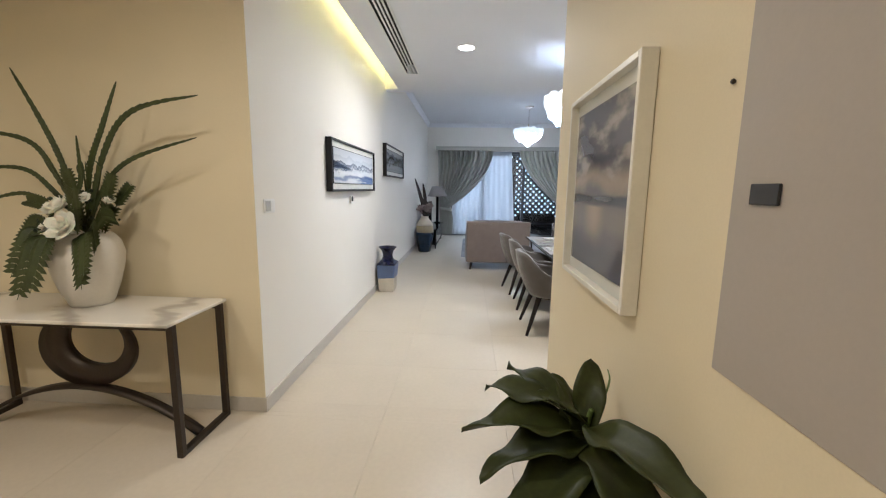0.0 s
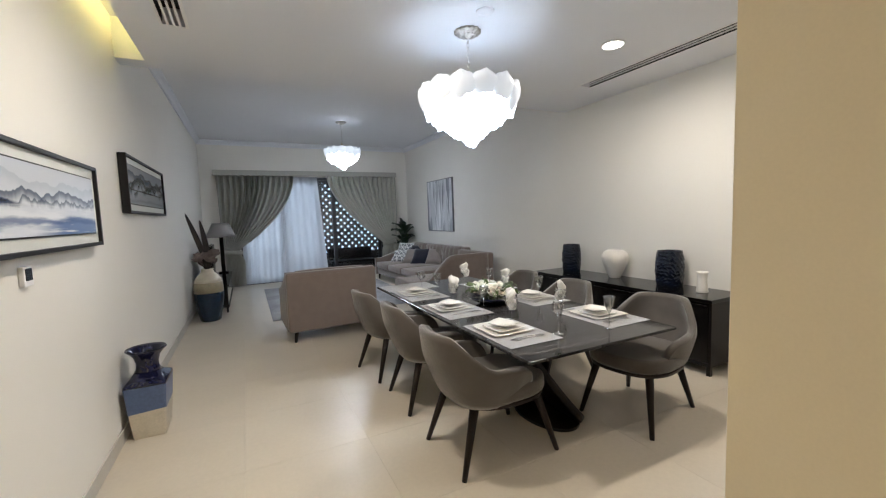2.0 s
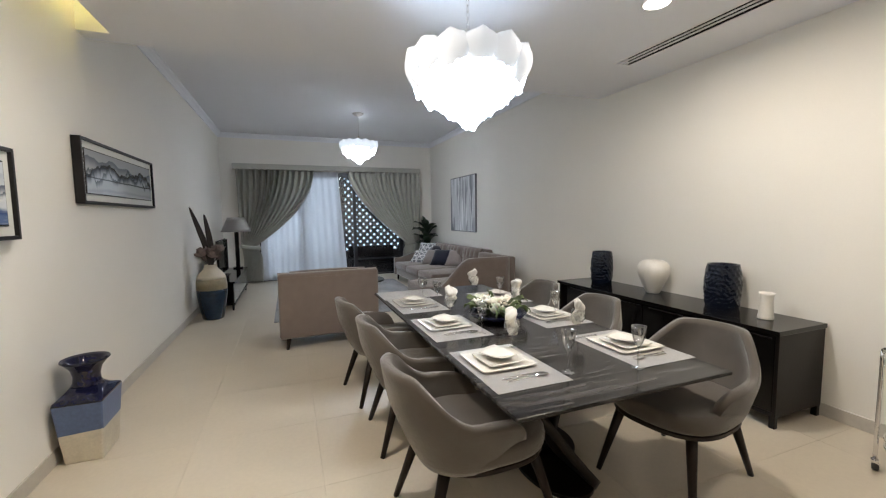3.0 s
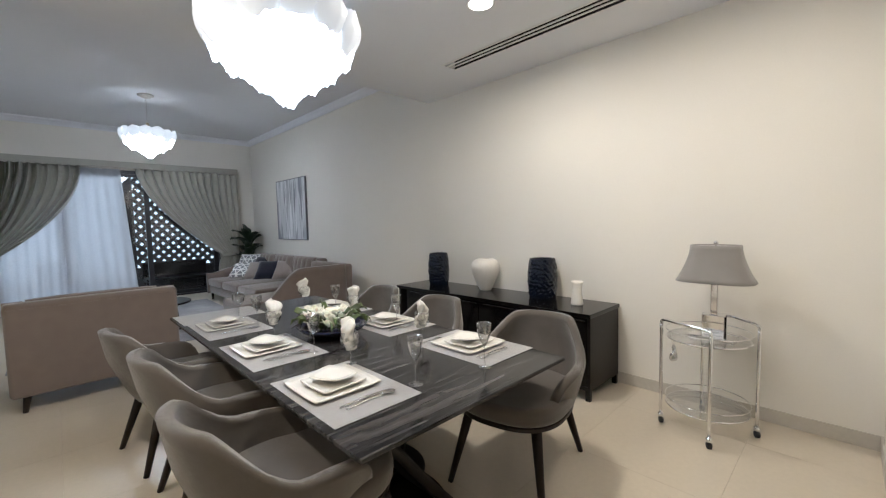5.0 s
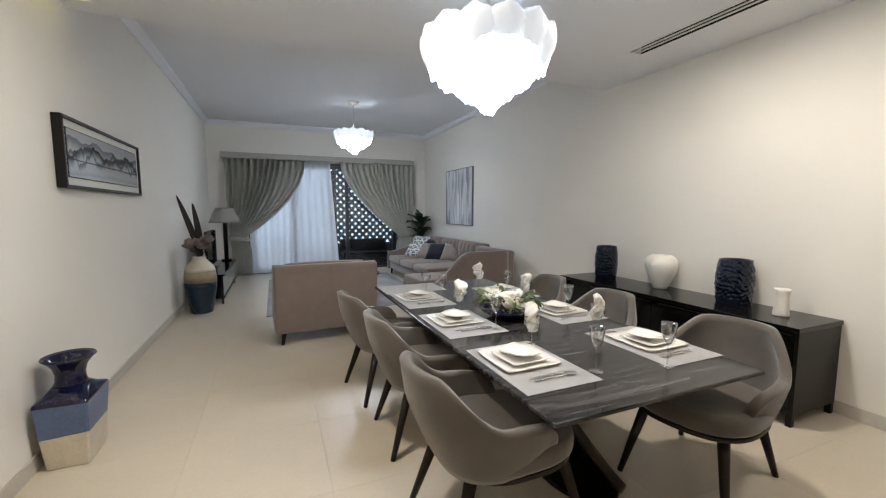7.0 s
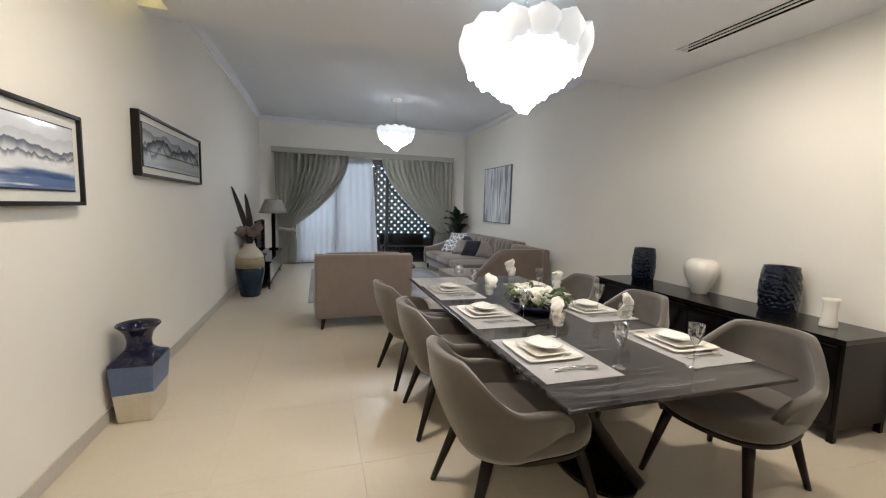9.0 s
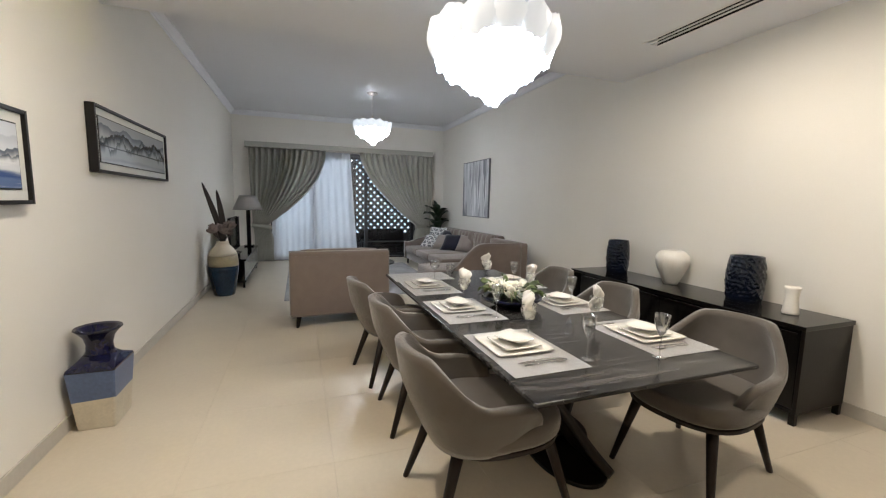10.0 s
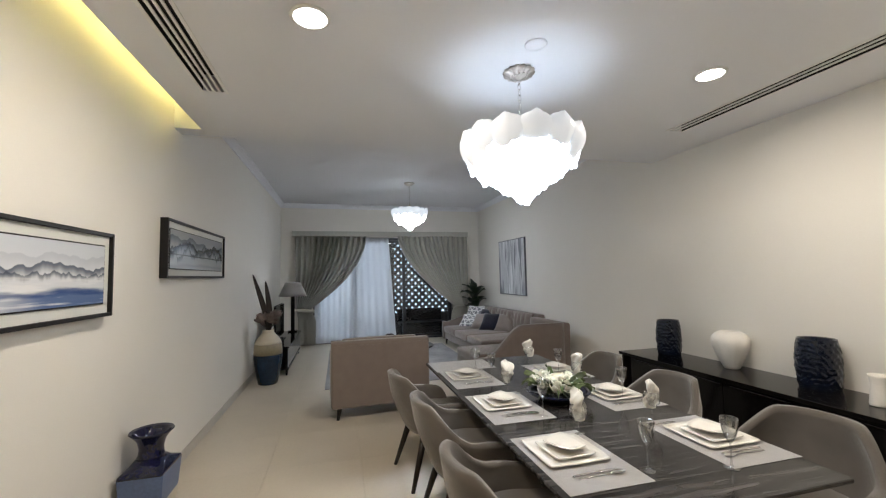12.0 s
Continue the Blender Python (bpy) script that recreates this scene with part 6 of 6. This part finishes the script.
tv = thing("tv_unit", 0.36, 11.10, 0, "long low black television unit with a glass front", "television unit")
part("top", box(-0.25, -1.10, 0.47, 0.25, 1.10, 0.50, 0.004), BLACKGLOSS, tv)
part("bottom_panel", box(-0.24, -1.08, 0.10, 0.24, 1.08, 0.13, 0.003), BLACKGLOSS, tv)
part("back_panel", box(-0.24, -1.08, 0.13, -0.22, 1.08, 0.47), DARKWOOD, tv)
for y in (-1.08, -0.37, 0.34, 1.05):
    part("divider", box(-0.22, y, 0.13, 0.22, y + 0.025, 0.47, 0.002), BLACKGLOSS, tv)
for k in range(3):
    part("glass_door", box(0.222, -1.05 + 0.71 * k, 0.135, 0.228, -0.375 + 0.71 * k, 0.465, 0.001), SIDETOP, tv, "smoked glass door")
for x in (-0.2, 0.2):
    for y in (-1.02, 1.02):
        part("leg", leg(x, y, x, y, 0.10, 0.016, 0.02), DARKWOOD, tv)
tvs = thing("television", 0.32, 10.93, 0.50, "black flat television on a low stand", "television")
part("screen", box(-0.015, -0.55, 0.06, 0.02, 0.55, 0.66, 0.006), BLACKSCREEN, tvs)
part("bezel", box(-0.02, -0.56, 0.05, -0.0152, 0.56, 0.67, 0.002), DARKPLASTIC, tvs)
part("stand", box(-0.09, -0.22, 0.0, 0.09, 0.22, 0.012, 0.003), DARKPLASTIC, tvs)
part("neck", box(-0.018, -0.05, 0.012, 0.0, 0.05, 0.06, 0.002), DARKPLASTIC, tvs)
ll = thing("table_lamp", 0.45, 12.03, 0.50, "tall black table lamp with a grey tapered shade", "table lamp")
part("base", slab(rounded(-0.09, -0.09, 0.09, 0.09, 0.01), 0.0, 0.03, 0.005), BLACKGLOSS, ll)
part("column", box(-0.038, -0.038, 0.03, 0.038, 0.038, 0.80, 0.006), BLACKGLOSS, ll, "square black column")
part("shade", shell(lambda u, v: ((0.16 + 0.135 * v) * math.cos(2 * math.pi * u), (0.16 + 0.135 * v) * math.sin(2 * math.pi * u), 1.08 - 0.30 * v), 40, 4, 0.004, True), LAMPSHADE, ll, "grey tapered fabric shade", True)
part("shade_ring", lathe([(0.012, 0.80), (0.008, 1.07), (0.155, 1.072), (0.155, 1.078)], 32), LAMPSHADE, ll)

fp = thing("potted_plant", 4.97, 12.76, 0, "dark leafy potted plant in the corner by the curtain", "plant")
part("pot", lathe([(0.02, 0.002), (0.14, 0.0), (0.155, 0.02), (0.18, 0.40), (0.165, 0.41), (0.15, 0.38), (0.02, 0.37)], 30), POT, fp, "dark planter pot", True)
part("soil", lathe([(0.15, 0.372), (0.15, 0.382), (0.02, 0.385)], 24), SOIL, fp)
rng = random.Random(31)
for k in range(5):
    a = rng.uniform(0, 6.28)
    part("stem", tube(arc([(0.03 * math.cos(a), 0.03 * math.sin(a), 0.37), (0.05 * math.cos(a), 0.05 * math.sin(a), 0.75), (0.09 * math.cos(a), 0.09 * math.sin(a), 1.1)], 5), 0.01, 7, taper=0.006), STEM, fp, smooth=True)
for k in range(24):
    az = 360 * k / 24 * 3.3 + rng.uniform(-20, 20)
    z = rng.uniform(0.72, 1.20)
    el = rng.uniform(-5, 60)
    b = broad_leaf(rng.uniform(0.30, 0.44), rng.uniform(0.16, 0.23), 0.22, 0.1, k)
    bmesh.ops.transform(b, matrix=Matrix.Translation((0.05 * math.cos(radians(az)), 0.05 * math.sin(radians(az)), z)) @ Matrix.Rotation(radians(az), 4, "Z") @ Matrix.Rotation(radians(-el), 4, "Y"), verts=b.verts)
    part("leaf", b, LEAFDARK, fp, smooth=True)


# ---- floor tiles ----
SIZE, GAP = 0.80, 0.0004
OX, OY = 0.832, 4.87
tile_mesh = {}


def tile(x0, y0, x1, y1):
    key = (round(x1 - x0, 3), round(y1 - y0, 3))
    if key not in tile_mesh:
        a, b = key[0] / 2 - GAP, key[1] / 2 - GAP
        bm = bmesh.new()
        lo = [bm.verts.new((x, y, -0.012)) for x, y in ((-a, -b), (a, -b), (a, b), (-a, b))]
        md = [bm.verts.new((x, y, -0.0012)) for x, y in ((-a, -b), (a, -b), (a, b), (-a, b))]
        e = 0.0004
        hi = [bm.verts.new((x, y, 0)) for x, y in ((-a + e, -b + e), (a - e, -b + e), (a - e, b - e), (-a + e, b - e))]
        for p, q in ((lo, md), (md, hi)):
            for k in range(4):
                bm.faces.new((p[k], p[(k + 1) % 4], q[(k + 1) % 4], q[k]))
        bm.faces.new(hi)
        me = bpy.data.meshes.new("tile")
        bm.to_mesh(me)
        bm.free()
        me.materials.append(TILE)
        tile_mesh[key] = me
    ob = new("tile", tile_mesh[key])
    ob.location = ((x0 + x1) / 2, (y0 + y1) / 2, 0)
    ob.parent = floor


def lay(ax, ay, bx, by):
    """Tiles over a rectangle, cut at its edges."""
    i = math.floor((ax - OX) / SIZE)
    while OX + i * SIZE < bx - 0.01:
        j = math.floor((ay - OY) / SIZE)
        while OY + j * SIZE < by - 0.01:
            x0, x1 = max(ax, OX + i * SIZE), min(bx, OX + (i + 1) * SIZE)
            y0, y1 = max(ay, OY + j * SIZE), min(by, OY + (j + 1) * SIZE)
            if x1 - x0 > 0.01 and y1 - y0 > 0.01:
                tile(x0, y0, x1, y1)
            j += 1
        i += 1


lay(0.0, YS, XR, YN)
lay(-2.7, -1.6, XH, YC)
lay(0.0, YC, XH, YS)
